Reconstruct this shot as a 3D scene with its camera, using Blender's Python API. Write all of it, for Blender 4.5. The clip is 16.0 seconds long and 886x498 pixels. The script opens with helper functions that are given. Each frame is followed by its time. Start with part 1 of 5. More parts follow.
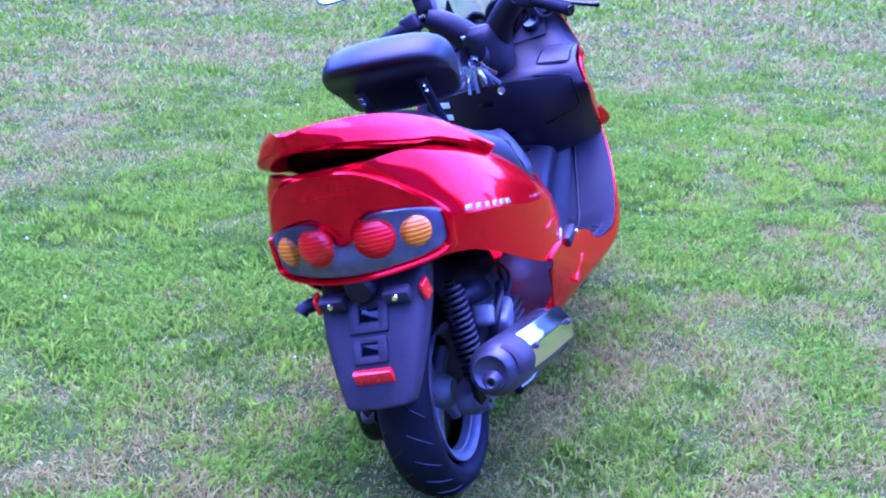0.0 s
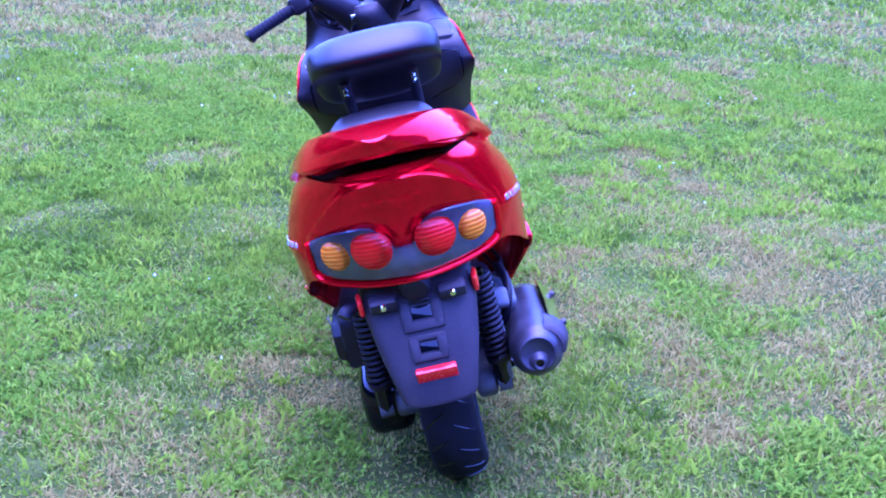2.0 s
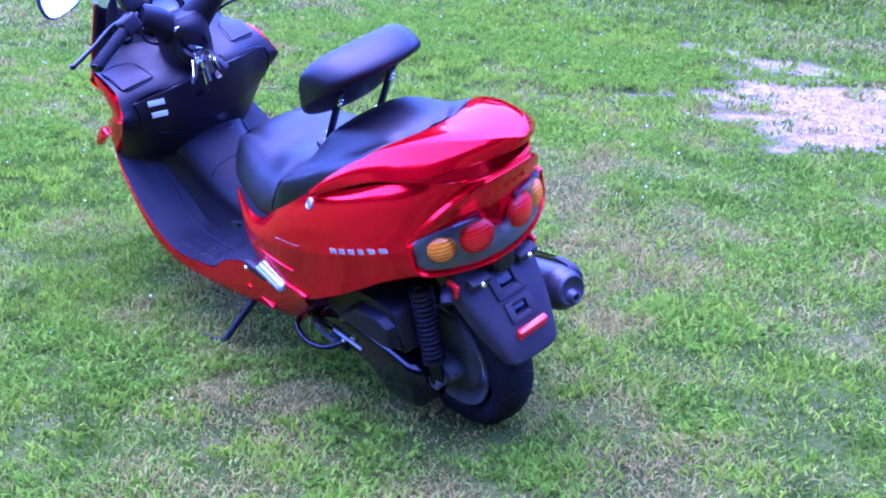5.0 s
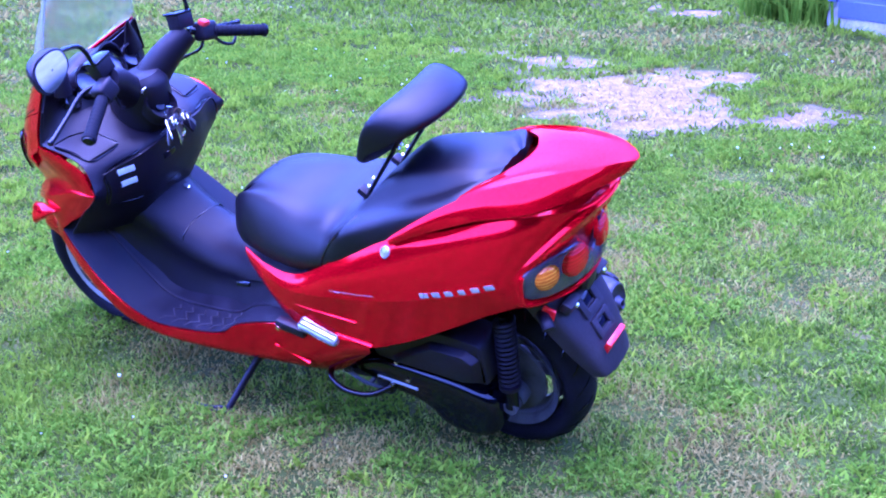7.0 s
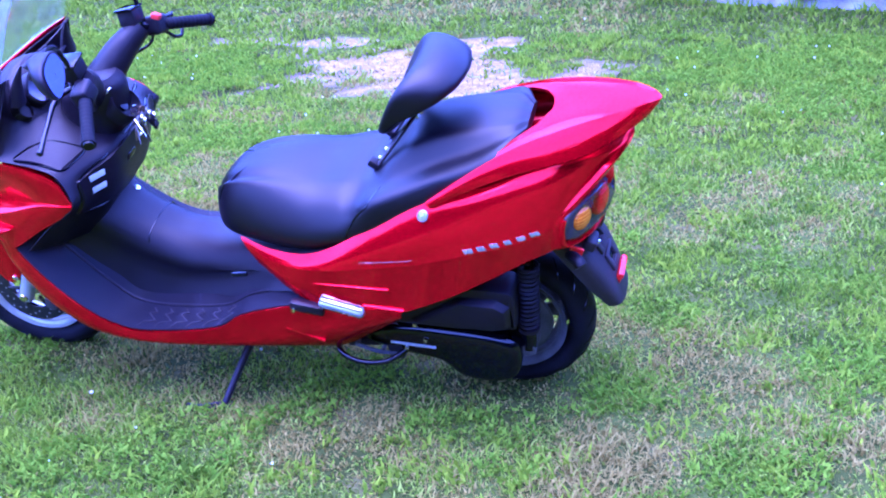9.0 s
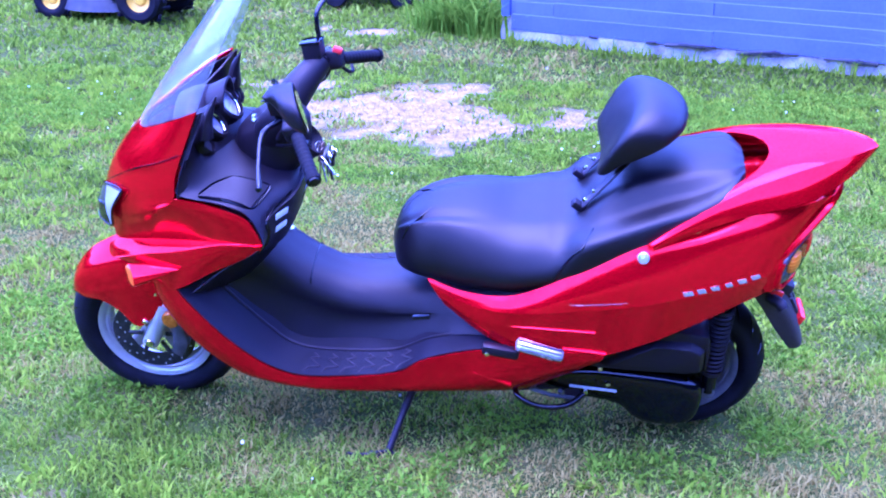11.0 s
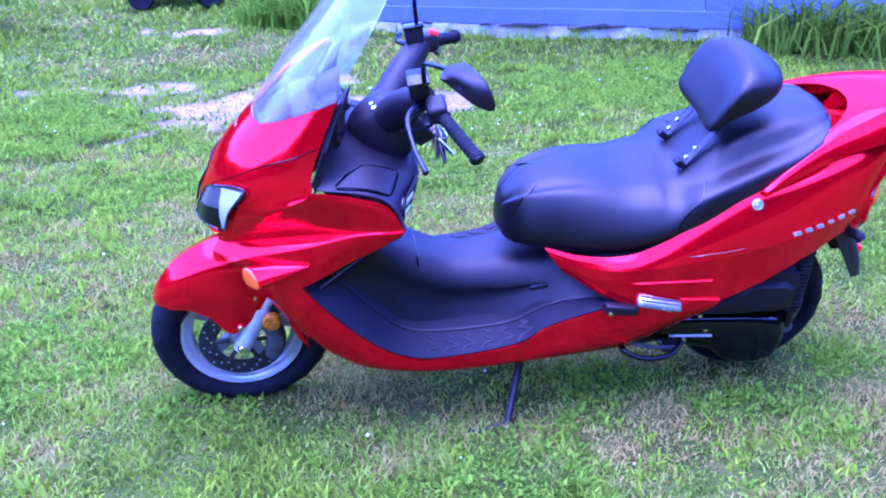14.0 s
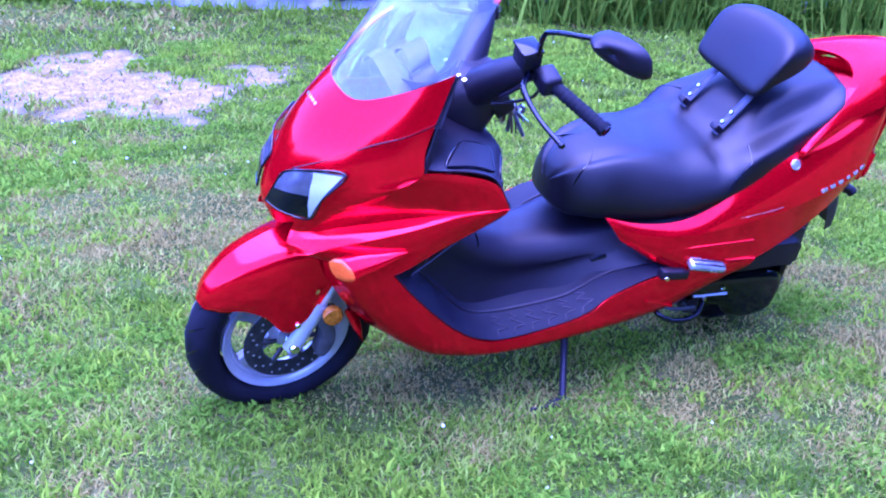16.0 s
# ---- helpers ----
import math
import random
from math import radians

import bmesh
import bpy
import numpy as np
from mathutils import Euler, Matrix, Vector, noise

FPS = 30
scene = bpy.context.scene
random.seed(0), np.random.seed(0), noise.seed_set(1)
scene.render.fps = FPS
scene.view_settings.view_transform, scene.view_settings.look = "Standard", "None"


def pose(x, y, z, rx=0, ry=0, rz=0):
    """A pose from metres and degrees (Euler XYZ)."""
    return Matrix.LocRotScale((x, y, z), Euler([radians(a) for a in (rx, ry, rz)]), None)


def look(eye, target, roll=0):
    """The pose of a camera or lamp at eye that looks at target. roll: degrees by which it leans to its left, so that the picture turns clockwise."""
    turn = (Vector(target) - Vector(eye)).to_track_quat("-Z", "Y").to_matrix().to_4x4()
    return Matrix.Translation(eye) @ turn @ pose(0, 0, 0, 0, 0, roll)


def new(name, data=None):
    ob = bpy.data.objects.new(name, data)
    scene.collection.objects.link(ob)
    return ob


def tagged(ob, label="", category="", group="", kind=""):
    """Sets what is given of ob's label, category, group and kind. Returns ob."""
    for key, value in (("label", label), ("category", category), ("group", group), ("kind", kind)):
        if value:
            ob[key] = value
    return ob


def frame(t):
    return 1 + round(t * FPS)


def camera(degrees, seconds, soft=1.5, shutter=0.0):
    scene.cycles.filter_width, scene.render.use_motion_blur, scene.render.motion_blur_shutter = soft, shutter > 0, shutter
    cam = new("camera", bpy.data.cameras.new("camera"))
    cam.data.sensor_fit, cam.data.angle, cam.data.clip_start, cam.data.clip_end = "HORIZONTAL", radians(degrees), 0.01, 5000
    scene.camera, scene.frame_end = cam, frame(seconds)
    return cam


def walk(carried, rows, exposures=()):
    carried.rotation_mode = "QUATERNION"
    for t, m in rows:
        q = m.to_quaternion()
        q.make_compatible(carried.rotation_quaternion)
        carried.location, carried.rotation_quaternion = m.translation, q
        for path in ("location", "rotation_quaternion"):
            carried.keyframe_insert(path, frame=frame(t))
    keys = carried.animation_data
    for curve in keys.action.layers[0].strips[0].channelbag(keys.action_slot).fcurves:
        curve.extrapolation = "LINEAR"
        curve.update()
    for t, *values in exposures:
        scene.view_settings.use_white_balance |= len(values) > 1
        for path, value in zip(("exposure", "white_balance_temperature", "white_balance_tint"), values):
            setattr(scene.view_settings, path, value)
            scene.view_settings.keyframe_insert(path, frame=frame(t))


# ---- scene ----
# the camera and its walk
cam = camera(41.0, 16.0, soft=2.0)
PATH = [
    (0, (-2.474, -0.709, 1.430), (-0.645, -0.179, 0.819), 1.09),
    (0.5, (-2.543, -0.497, 1.427), (-0.675, -0.176, 0.788), 0.77),
    (1, (-2.666, -0.228, 1.463), (-0.789, -0.142, 0.780), 2.25),
    (1.5, (-2.602, -0.008, 1.463), (-0.717, -0.038, 0.793), 0.24),
    (2, (-2.570, 0.244, 1.503), (-0.694, 0.095, 0.825), 2.68),
    (2.5, (-2.679, 0.538, 1.505), (-0.828, 0.155, 0.851), 1.51),
    (3, (-2.638, 0.782, 1.487), (-0.844, 0.202, 0.821), 3.55),
    (3.2, (-2.571, 0.896, 1.502), (-0.798, 0.255, 0.833), 2.56),
    (5.3, (-2.104, 2.032, 1.636), (-0.723, 0.773, 0.924), -0.04),
    (5.5, (-2.046, 2.152, 1.644), (-0.711, 0.834, 0.950), -0.35),
    (6, (-1.888, 2.317, 1.675), (-0.685, 0.889, 0.959), 1.93),
    (6.5, (-1.627, 2.384, 1.708), (-0.512, 0.913, 0.937), -0.00),
    (7, (-1.420, 2.543, 1.711), (-0.402, 0.984, 0.982), -1.54),
    (7.5, (-1.210, 2.738, 1.708), (-0.345, 1.089, 0.978), -1.43),
    (8, (-0.973, 2.778, 1.683), (-0.247, 1.068, 0.942), -1.00),
    (8.5, (-0.798, 2.866, 1.710), (-0.182, 1.122, 0.949), -0.07),
    (9, (-0.638, 3.058, 1.725), (-0.142, 1.278, 0.959), -2.99),
    (9.5, (-0.423, 3.174, 1.722), (0.008, 1.365, 0.987), 0.45),
    (10, (-0.139, 3.163, 1.721), (0.238, 1.327, 1.023), -0.14),
    (10.2, (-0.039, 3.172, 1.712), (0.306, 1.332, 1.010), 0.30),
    (12.3, (0.929, 3.287, 1.720), (0.858, 1.408, 1.038), -0.21),
    (12.5, (0.981, 3.314, 1.722), (0.876, 1.438, 1.037), 0.00),
    (13, (1.114, 3.359, 1.716), (0.929, 1.499, 1.006), 1.21),
    (13.5, (1.260, 3.370, 1.711), (1.051, 1.511, 1.005), 1.99),
    (14, (1.444, 3.256, 1.677), (1.166, 1.404, 0.975), -0.38),
    (14.5, (1.714, 3.167, 1.666), (1.350, 1.344, 0.927), 1.01),
    (15, (2.052, 3.146, 1.648), (1.512, 1.365, 0.917), 0.02),
    (15.5, (2.303, 2.983, 1.612), (1.572, 1.272, 0.878), 3.03),
    (16, (2.550, 2.759, 1.616), (1.667, 1.120, 0.886), 2.96),
]
walk(cam, [(t, look(eye, target, roll)) for t, eye, target, roll in PATH],
     exposures=[(0.0, 3.2, 4040, 75), (3.2, 3.21, 4055, 74), (5.3, 3.15, 4060, 72), (10.2, 3.23, 4030, 73), (13.0, 3.29, 4025, 74), (16.0, 3.14, 4030, 74)])

# ---- light ----
world = bpy.data.worlds.new("sky")
scene.world = world
world.use_nodes = True
wn = world.node_tree.nodes
sky = wn.new("ShaderNodeTexSky")
sky.sky_type = "NISHITA"
sky.sun_disc = False
sky.sun_elevation = radians(80)
sky.sun_rotation = radians(63)
sky.air_density, sky.dust_density, sky.ozone_density = 1.0, 1.0, 4.5
haze = wn.new("ShaderNodeHueSaturation")
haze.inputs["Saturation"].default_value = 0.78
world.node_tree.links.new(sky.outputs[0], haze.inputs["Color"])
world.node_tree.links.new(haze.outputs[0], wn["Background"].inputs[0])
wn["Background"].inputs[1].default_value = 0.15

sun_data = bpy.data.lights.new("sun", "SUN")
sun_data.energy, sun_data.angle, sun_data.color = 1.0, radians(70), (1.0, 0.88, 0.7)
sun = new("sun", sun_data)
sun.matrix_world = look((1.0, .5, 6.2), (0, 0, 0))


# ---- materials ----
def nodes_of(name):
    m = bpy.data.materials.new(name)
    m.use_nodes = True
    return m, m.node_tree.nodes, m.node_tree.links, m.node_tree.nodes["Principled BSDF"]


def material(name, dark, light, scale=20.0, rough=(0.4, 0.6), metal=0.0, bump=0.0, fine=None, coat=0.0, vary=0.0, spec=0.5):
    """Two colours mixed by a coarse and a fine noise, with gloss and relief from the same grain."""
    m, nn, ll, b = nodes_of(name)
    tc = nn.new("ShaderNodeTexCoord")
    coarse, grain = nn.new("ShaderNodeTexNoise"), nn.new("ShaderNodeTexNoise")
    coarse.inputs["Scale"].default_value, coarse.inputs["Detail"].default_value = scale, 5
    grain.inputs["Scale"].default_value, grain.inputs["Detail"].default_value = fine or scale * 14, 3
    ll.new(tc.outputs["Object"], coarse.inputs["Vector"])
    ll.new(tc.outputs["Object"], grain.inputs["Vector"])
    add = nn.new("ShaderNodeMath")
    add.operation = "MULTIPLY_ADD"
    ll.new(grain.outputs[0], add.inputs[0])
    add.inputs[1].default_value = 0.4
    ll.new(coarse.outputs[0], add.inputs[2])
    ramp = nn.new("ShaderNodeValToRGB")
    ramp.color_ramp.elements[0].position, ramp.color_ramp.elements[1].position = 0.48, 0.92
    ramp.color_ramp.elements[0].color, ramp.color_ramp.elements[1].color = (*dark, 1), (*light, 1)
    ll.new(add.outputs[0], ramp.inputs[0])
    out = ramp.outputs[0]
    if vary:
        info, hsv, span = nn.new("ShaderNodeObjectInfo"), nn.new("ShaderNodeHueSaturation"), nn.new("ShaderNodeMapRange")
        ll.new(info.outputs["Random"], span.inputs[0])
        span.inputs[3].default_value, span.inputs[4].default_value = 1 - vary, 1 + vary
        ll.new(span.outputs[0], hsv.inputs["Value"])
        ll.new(out, hsv.inputs["Color"])
        out = hsv.outputs[0]
    ll.new(out, b.inputs["Base Color"])
    rr = nn.new("ShaderNodeMapRange")
    rr.inputs[1].default_value, rr.inputs[2].default_value = 0.3, 0.7
    rr.inputs[3].default_value, rr.inputs[4].default_value = rough
    ll.new(coarse.outputs[0], rr.inputs[0])
    ll.new(rr.outputs[0], b.inputs["Roughness"])
    b.inputs["Metallic"].default_value = metal
    b.inputs["Coat Weight"].default_value = coat
    b.inputs["Coat Roughness"].default_value = 0.04
    b.inputs["Specular IOR Level"].default_value = spec
    if bump:
        bp = nn.new("ShaderNodeBump")
        bp.inputs["Strength"].default_value, bp.inputs["Distance"].default_value = bump, 0.002
        ll.new(grain.outputs[0], bp.inputs["Height"])
        ll.new(bp.outputs[0], b.inputs["Normal"])
    return m


RED = material("candy_red_paint", (0.82, 0.0002, 0.0015), (0.9, 0.0004, 0.003), 5, (0.14, 0.19), metal=0.8, coat=0.32, fine=900, spec=0.1)
RED.node_tree.nodes["Principled BSDF"].inputs["Coat Roughness"].default_value = 0.05
RED.node_tree.nodes["Principled BSDF"].inputs["Specular Tint"].default_value = (1.0, 0.12, 0.22, 1)
VINYL = material("black_seat_vinyl", (0.0018, 0.0015, 0.003), (0.0045, 0.0038, 0.0065), 6, (0.36, 0.46), bump=0.3, fine=420, spec=0.36)
PLASTIC = material("black_textured_plastic", (0.0035, 0.0024, 0.0055), (0.008, 0.0058, 0.0115), 9, (0.4, 0.52), bump=0.3, fine=500, spec=0.33)
GLOSS = material("gloss_black_paint", (0.0012, 0.0012, 0.003), (0.003, 0.003, 0.006), 8, (0.06, 0.14), coat=0.25, spec=0.25)
GUARD = material("weathered_grey_plastic", (0.017, 0.0135, 0.017), (0.036, 0.029, 0.034), 11, (0.45, 0.65), bump=0.25, spec=0.3)
for dark_stuff in (VINYL, PLASTIC, GUARD, GLOSS):
    dark_stuff.node_tree.nodes["Principled BSDF"].inputs["Specular Tint"].default_value = (1.0, 0.88, 0.84, 1)
RUBBER = material("tyre_rubber", (0.003, 0.0026, 0.005), (0.011, 0.0095, 0.014), 14, (0.55, 0.75), bump=0.4, spec=0.14)
FLOOR_MAT = material("scuffed_floor_rubber", (0.003, 0.0021, 0.0055), (0.009, 0.0066, 0.013), 16, (0.48, 0.66), bump=0.35, fine=420, spec=0.22)
BOWL = material("lamp_bowl", (0.05, 0.05, 0.055), (0.10, 0.10, 0.11), 30, (0.15, 0.25), metal=0.3, coat=0.6)
ALLOY = material("silver_alloy", (0.5, 0.5, 0.52), (0.66, 0.66, 0.68), 16, (0.28, 0.42), metal=0.55)
WHEEL = material("silver_wheel_alloy", (0.40, 0.38, 0.38), (0.54, 0.51, 0.51), 16, (0.3, 0.42), metal=0.55)
GRIMY_DARK = material("dusty_dark_alloy", (0.09, 0.084, 0.09), (0.2, 0.19, 0.2), 20, (0.4, 0.6), metal=0.4)
DULL = material("dusty_cast_alloy", (0.05, 0.048, 0.048), (0.12, 0.115, 0.11), 26, (0.5, 0.75), metal=0.4, bump=0.5)
DISC = material("brake_disc_steel", (0.02, 0.019, 0.021), (0.055, 0.052, 0.056), 40, (0.35, 0.5), metal=0.6)
CHROME = material("chrome", (0.75, 0.75, 0.76), (0.85, 0.85, 0.86), 10, (0.06, 0.14), metal=1.0)
STEEL = material("exhaust_steel", (0.03, 0.026, 0.033), (0.065, 0.056, 0.068), 18, (0.34, 0.48), metal=0.4, bump=0.2)
WHITE = material("white_label", (0.68, 0.68, 0.68), (0.82, 0.82, 0.82), 40, (0.4, 0.5))
REFL_RED = material("red_reflector", (0.8, 0.004, 0.004), (0.9, 0.02, 0.01), 200, (0.2, 0.3), coat=0.2)


def fluted(name, dark, light, pitch):
    """A moulded lens: bands of prisms under a glossy skin."""
    m, nn, ll, b = nodes_of(name)
    tc, wave, grain = nn.new("ShaderNodeTexCoord"), nn.new("ShaderNodeTexWave"), nn.new("ShaderNodeTexNoise")
    wave.bands_direction = "Z"
    wave.inputs["Scale"].default_value, wave.inputs["Distortion"].default_value = pitch, 1.2
    grain.inputs["Scale"].default_value = 45
    ll.new(tc.outputs["Object"], wave.inputs["Vector"])
    ll.new(tc.outputs["Object"], grain.inputs["Vector"])
    mul, mixc = nn.new("ShaderNodeMath"), nn.new("ShaderNodeMix")
    mul.operation = "MULTIPLY"
    ll.new(wave.outputs["Fac"], mul.inputs[0])
    ll.new(grain.outputs[0], mul.inputs[1])
    mixc.data_type = "RGBA"
    ll.new(mul.outputs[0], mixc.inputs[0])
    mixc.inputs[6].default_value, mixc.inputs[7].default_value = (*dark, 1), (*light, 1)
    ll.new(mixc.outputs[2], b.inputs["Base Color"])
    b.inputs["Roughness"].default_value = 0.2
    b.inputs["Coat Weight"].default_value, b.inputs["Coat Roughness"].default_value = 0.4, 0.05
    b.inputs["Specular IOR Level"].default_value = 0.2
    bp = nn.new("ShaderNodeBump")
    bp.inputs["Strength"].default_value, bp.inputs["Distance"].default_value = 0.5, 0.002
    ll.new(wave.outputs["Fac"], bp.inputs["Height"])
    ll.new(bp.outputs[0], b.inputs["Normal"])
    return m


LENS_RED = fluted("red_lens", (0.6, 0.001, 0.001), (0.95, 0.008, 0.004), 34)
LENS_AMBER = fluted("amber_lens", (0.6, 0.11, 0.0), (1.0, 0.44, 0.004), 34)
MARKER = material("amber_reflector", (0.16, 0.04, 0.0), (0.5, 0.17, 0.0), 90, (0.15, 0.3), coat=0.15)
LENS_ORANGE = material("orange_lens", (0.5, 0.055, 0.002), (0.65, 0.10, 0.004), 200, (0.15, 0.25), coat=0.25)
HOUSING = material("lamp_housing", (0.06, 0.05, 0.075), (0.1, 0.085, 0.12), 30, (0.1, 0.2), coat=0.6)
BADGE = material("silver_badge", (0.3, 0.3, 0.33), (0.46, 0.46, 0.5), 30, (0.2, 0.3), metal=0.7)
SWITCH = material("red_switch", (0.6, 0.02, 0.02), (0.75, 0.04, 0.03), 30, (0.35, 0.5))
DIAL = material("dial_face", (0.16, 0.15, 0.19), (0.26, 0.25, 0.3), 20, (0.2, 0.3), coat=0.8)


def glass(name, colour, rough, clear):
    m, nn, ll, b = nodes_of(name)
    b.inputs["Base Color"].default_value = (*colour, 1)
    b.inputs["Roughness"].default_value = rough
    b.inputs["Transmission Weight"].default_value = clear
    b.inputs["IOR"].default_value = 1.36
    return m


CLEAR = glass("windscreen_acrylic", (0.9, 0.95, 0.95), 0.05, 0.96)
COVER, cn, cl, _ = nodes_of("clear_cover")
see, shine, edge, blend = cn.new("ShaderNodeBsdfTransparent"), cn.new("ShaderNodeBsdfGlossy"), cn.new("ShaderNodeFresnel"), cn.new("ShaderNodeMixShader")
shine.inputs["Roughness"].default_value = 0.06
edge.inputs["IOR"].default_value = 1.3
cl.new(edge.outputs[0], blend.inputs[0])
cl.new(see.outputs[0], blend.inputs[1])
cl.new(shine.outputs[0], blend.inputs[2])
cl.new(blend.outputs[0], cn["Material Output"].inputs[0])
MIRROR = material("mirror_glass", (0.86, 0.87, 0.9), (0.9, 0.91, 0.93), 3, (0.01, 0.03), metal=1.0)


# ---- mesh helpers ----
def spline(P, n):
    """n points along a smooth curve through the rows of P."""
    P = np.asarray(P, float)
    k = len(P)
    if k == 2:
        t = np.linspace(0, 1, n).reshape((-1,) + (1,) * (P.ndim - 1))
        return P[0] * (1 - t) + P[1] * t
    Q = np.concatenate([[2 * P[0] - P[1]], P, [2 * P[-1] - P[-2]]])
    u = np.linspace(0, k - 1 - 1e-9, n)
    i = u.astype(int)
    t = (u - i).reshape((-1,) + (1,) * (P.ndim - 1))
    a, b, c, d = Q[i], Q[i + 1], Q[i + 2], Q[i + 3]
    return 0.5 * (2 * b + (c - a) * t + (2 * a - 5 * b + 4 * c - d) * t * t + (3 * b - a - 3 * c + d) * t ** 3)


def sheet(G, loop_u=False, loop_v=False, flip=False):
    """A bmesh over a grid of points."""
    nu, nv = G.shape[:2]
    bm = bmesh.new()
    vs = [[bm.verts.new(G[i, j]) for j in range(nv)] for i in range(nu)]
    for i in range(nu if loop_u else nu - 1):
        for j in range(nv if loop_v else nv - 1):
            q = [vs[i][j], vs[(i + 1) % nu][j], vs[(i + 1) % nu][(j + 1) % nv], vs[i][(j + 1) % nv]]
            bm.faces.new(q[::-1] if flip else q)
    return bm


def patch(rows, nu, nv, thick=0.0, side=1, whole=False):
    """A smooth panel through rows of points. side -1: its mirror image. whole: the rows end at the middle and go on mirrored."""
    P = np.array(rows, float)
    if whole:
        far = P[:, ::-1][:, 1:] * (1, -1, 1)
        P = np.concatenate([P, far], 1)
    G = spline(P, nu)
    G = np.swapaxes(spline(np.swapaxes(G, 0, 1), nv), 0, 1)
    G = G * (1, side, 1)
    bm = sheet(G, flip=side < 0)
    bmesh.ops.remove_doubles(bm, verts=bm.verts, dist=1e-5)
    bmesh.ops.recalc_face_normals(bm, faces=bm.faces)
    if thick:
        bmesh.ops.solidify(bm, geom=bm.faces[:], thickness=thick)
        bmesh.ops.recalc_face_normals(bm, faces=bm.faces)
    return bm


def loft(rings, n=None, m=None, caps=True):
    """A skin over closed rings of points, smoothed along (n) and round (m)."""
    P = np.array(rings, float)
    if m:
        Q = np.concatenate([P[:, -2:], P, P[:, :3]], 1)
        k = P.shape[1]
        full = spline(np.swapaxes(Q, 0, 1), (k + 4) * 16 + 1)
        pick = (32 + np.arange(m) * k * 16 / m).round().astype(int)
        P = np.swapaxes(full[pick], 0, 1)
    if n:
        P = spline(P, n)
    bm = sheet(P, loop_v=True)
    if caps:
        bm.verts.ensure_lookup_table()
        k, nv = P.shape[:2]
        bm.faces.new([bm.verts[j] for j in range(nv)])
        bm.faces.new([bm.verts[(k - 1) * nv + j] for j in range(nv)])
    bmesh.ops.remove_doubles(bm, verts=bm.verts, dist=1e-6)
    bmesh.ops.recalc_face_normals(bm, faces=bm.faces)
    return bm


def tube(points, radius, n=12, steps=None, caps=True, flat=1.0):
    """A round or flattened tube along a smooth line; radius: one or one for each point."""
    R = np.full(len(points), radius) if np.isscalar(radius) else np.array(radius, float)
    steps = steps or (len(points) if len(points) == 2 else len(points) * 5)
    P, R = spline(points, steps), spline(R, steps)
    T = np.gradient(P, axis=0)
    T /= np.linalg.norm(T, axis=1)[:, None]
    ref = np.array((0, 0, 1.0)) if abs(T[0][2]) < 0.9 else np.array((1.0, 0, 0))
    rings = []
    for p, t, r in zip(P, T, R):
        a = np.cross(t, ref)
        a /= np.linalg.norm(a)
        b = np.cross(t, a)
        rings.append([p + r * (a * math.cos(q) + b * flat * math.sin(q)) for q in np.arange(n) * 2 * math.pi / n])
    return loft(rings, caps=caps)


def lathe(profile, centre, axis, n=32, closed=False):
    """Turns (radius, height) pairs round an axis."""
    m = Vector(axis).to_track_quat("Z", "Y").to_matrix().to_4x4()
    m = Matrix.Translation(centre) @ m
    rings = [[m @ Vector((r * math.cos(a), r * math.sin(a), h)) for a in np.arange(n) * 2 * math.pi / n] for r, h in profile]
    G = np.array(rings)
    bm = sheet(G, loop_u=closed, loop_v=True)
    bmesh.ops.remove_doubles(bm, verts=bm.verts, dist=1e-6)
    bmesh.ops.recalc_face_normals(bm, faces=bm.faces)
    return bm


def block(size, m=None, bevel=0.0, seg=2):
    bm = bmesh.new()
    bmesh.ops.create_cube(bm, size=1)
    bmesh.ops.scale(bm, vec=size, verts=bm.verts)
    if bevel:
        bmesh.ops.bevel(bm, geom=bm.edges[:], offset=bevel, segments=seg, affect="EDGES", profile=0.5)
    if m is not None:
        bmesh.ops.transform(bm, matrix=m, verts=bm.verts)
    return bm


def slab(outline, y0, y1, bevel=0.0, seg=2):
    """An outline in x and z, carried from y0 to y1, with rounded edges."""
    bm = bmesh.new()
    pts = spline(list(outline) + [outline[0]], len(outline) * 4 + 1)[:-1]
    f = bm.faces.new([bm.verts.new((x, y0, z)) for x, z in pts])
    ex = bmesh.ops.extrude_face_region(bm, geom=[f])
    top = [v for v in ex["geom"] if isinstance(v, bmesh.types.BMVert)]
    bmesh.ops.translate(bm, vec=(0, y1 - y0, 0), verts=top)
    bmesh.ops.recalc_face_normals(bm, faces=bm.faces)
    if bevel:
        edges = [e for e in bm.edges if e.calc_face_angle(0) > 0.8]
        bmesh.ops.bevel(bm, geom=edges, offset=bevel, segments=seg, affect="EDGES", profile=0.5)
    return bm


def join(*parts):
    out = bmesh.new()
    for bm in parts:
        me = bpy.data.meshes.new("piece")
        bm.to_mesh(me)
        out.from_mesh(me)
        bpy.data.meshes.remove(me)
        bm.free()
    return out


def mirrored(bm):
    bmesh.ops.scale(bm, vec=(1, -1, 1), verts=bm.verts)
    bmesh.ops.reverse_faces(bm, faces=bm.faces[:])
    return bm


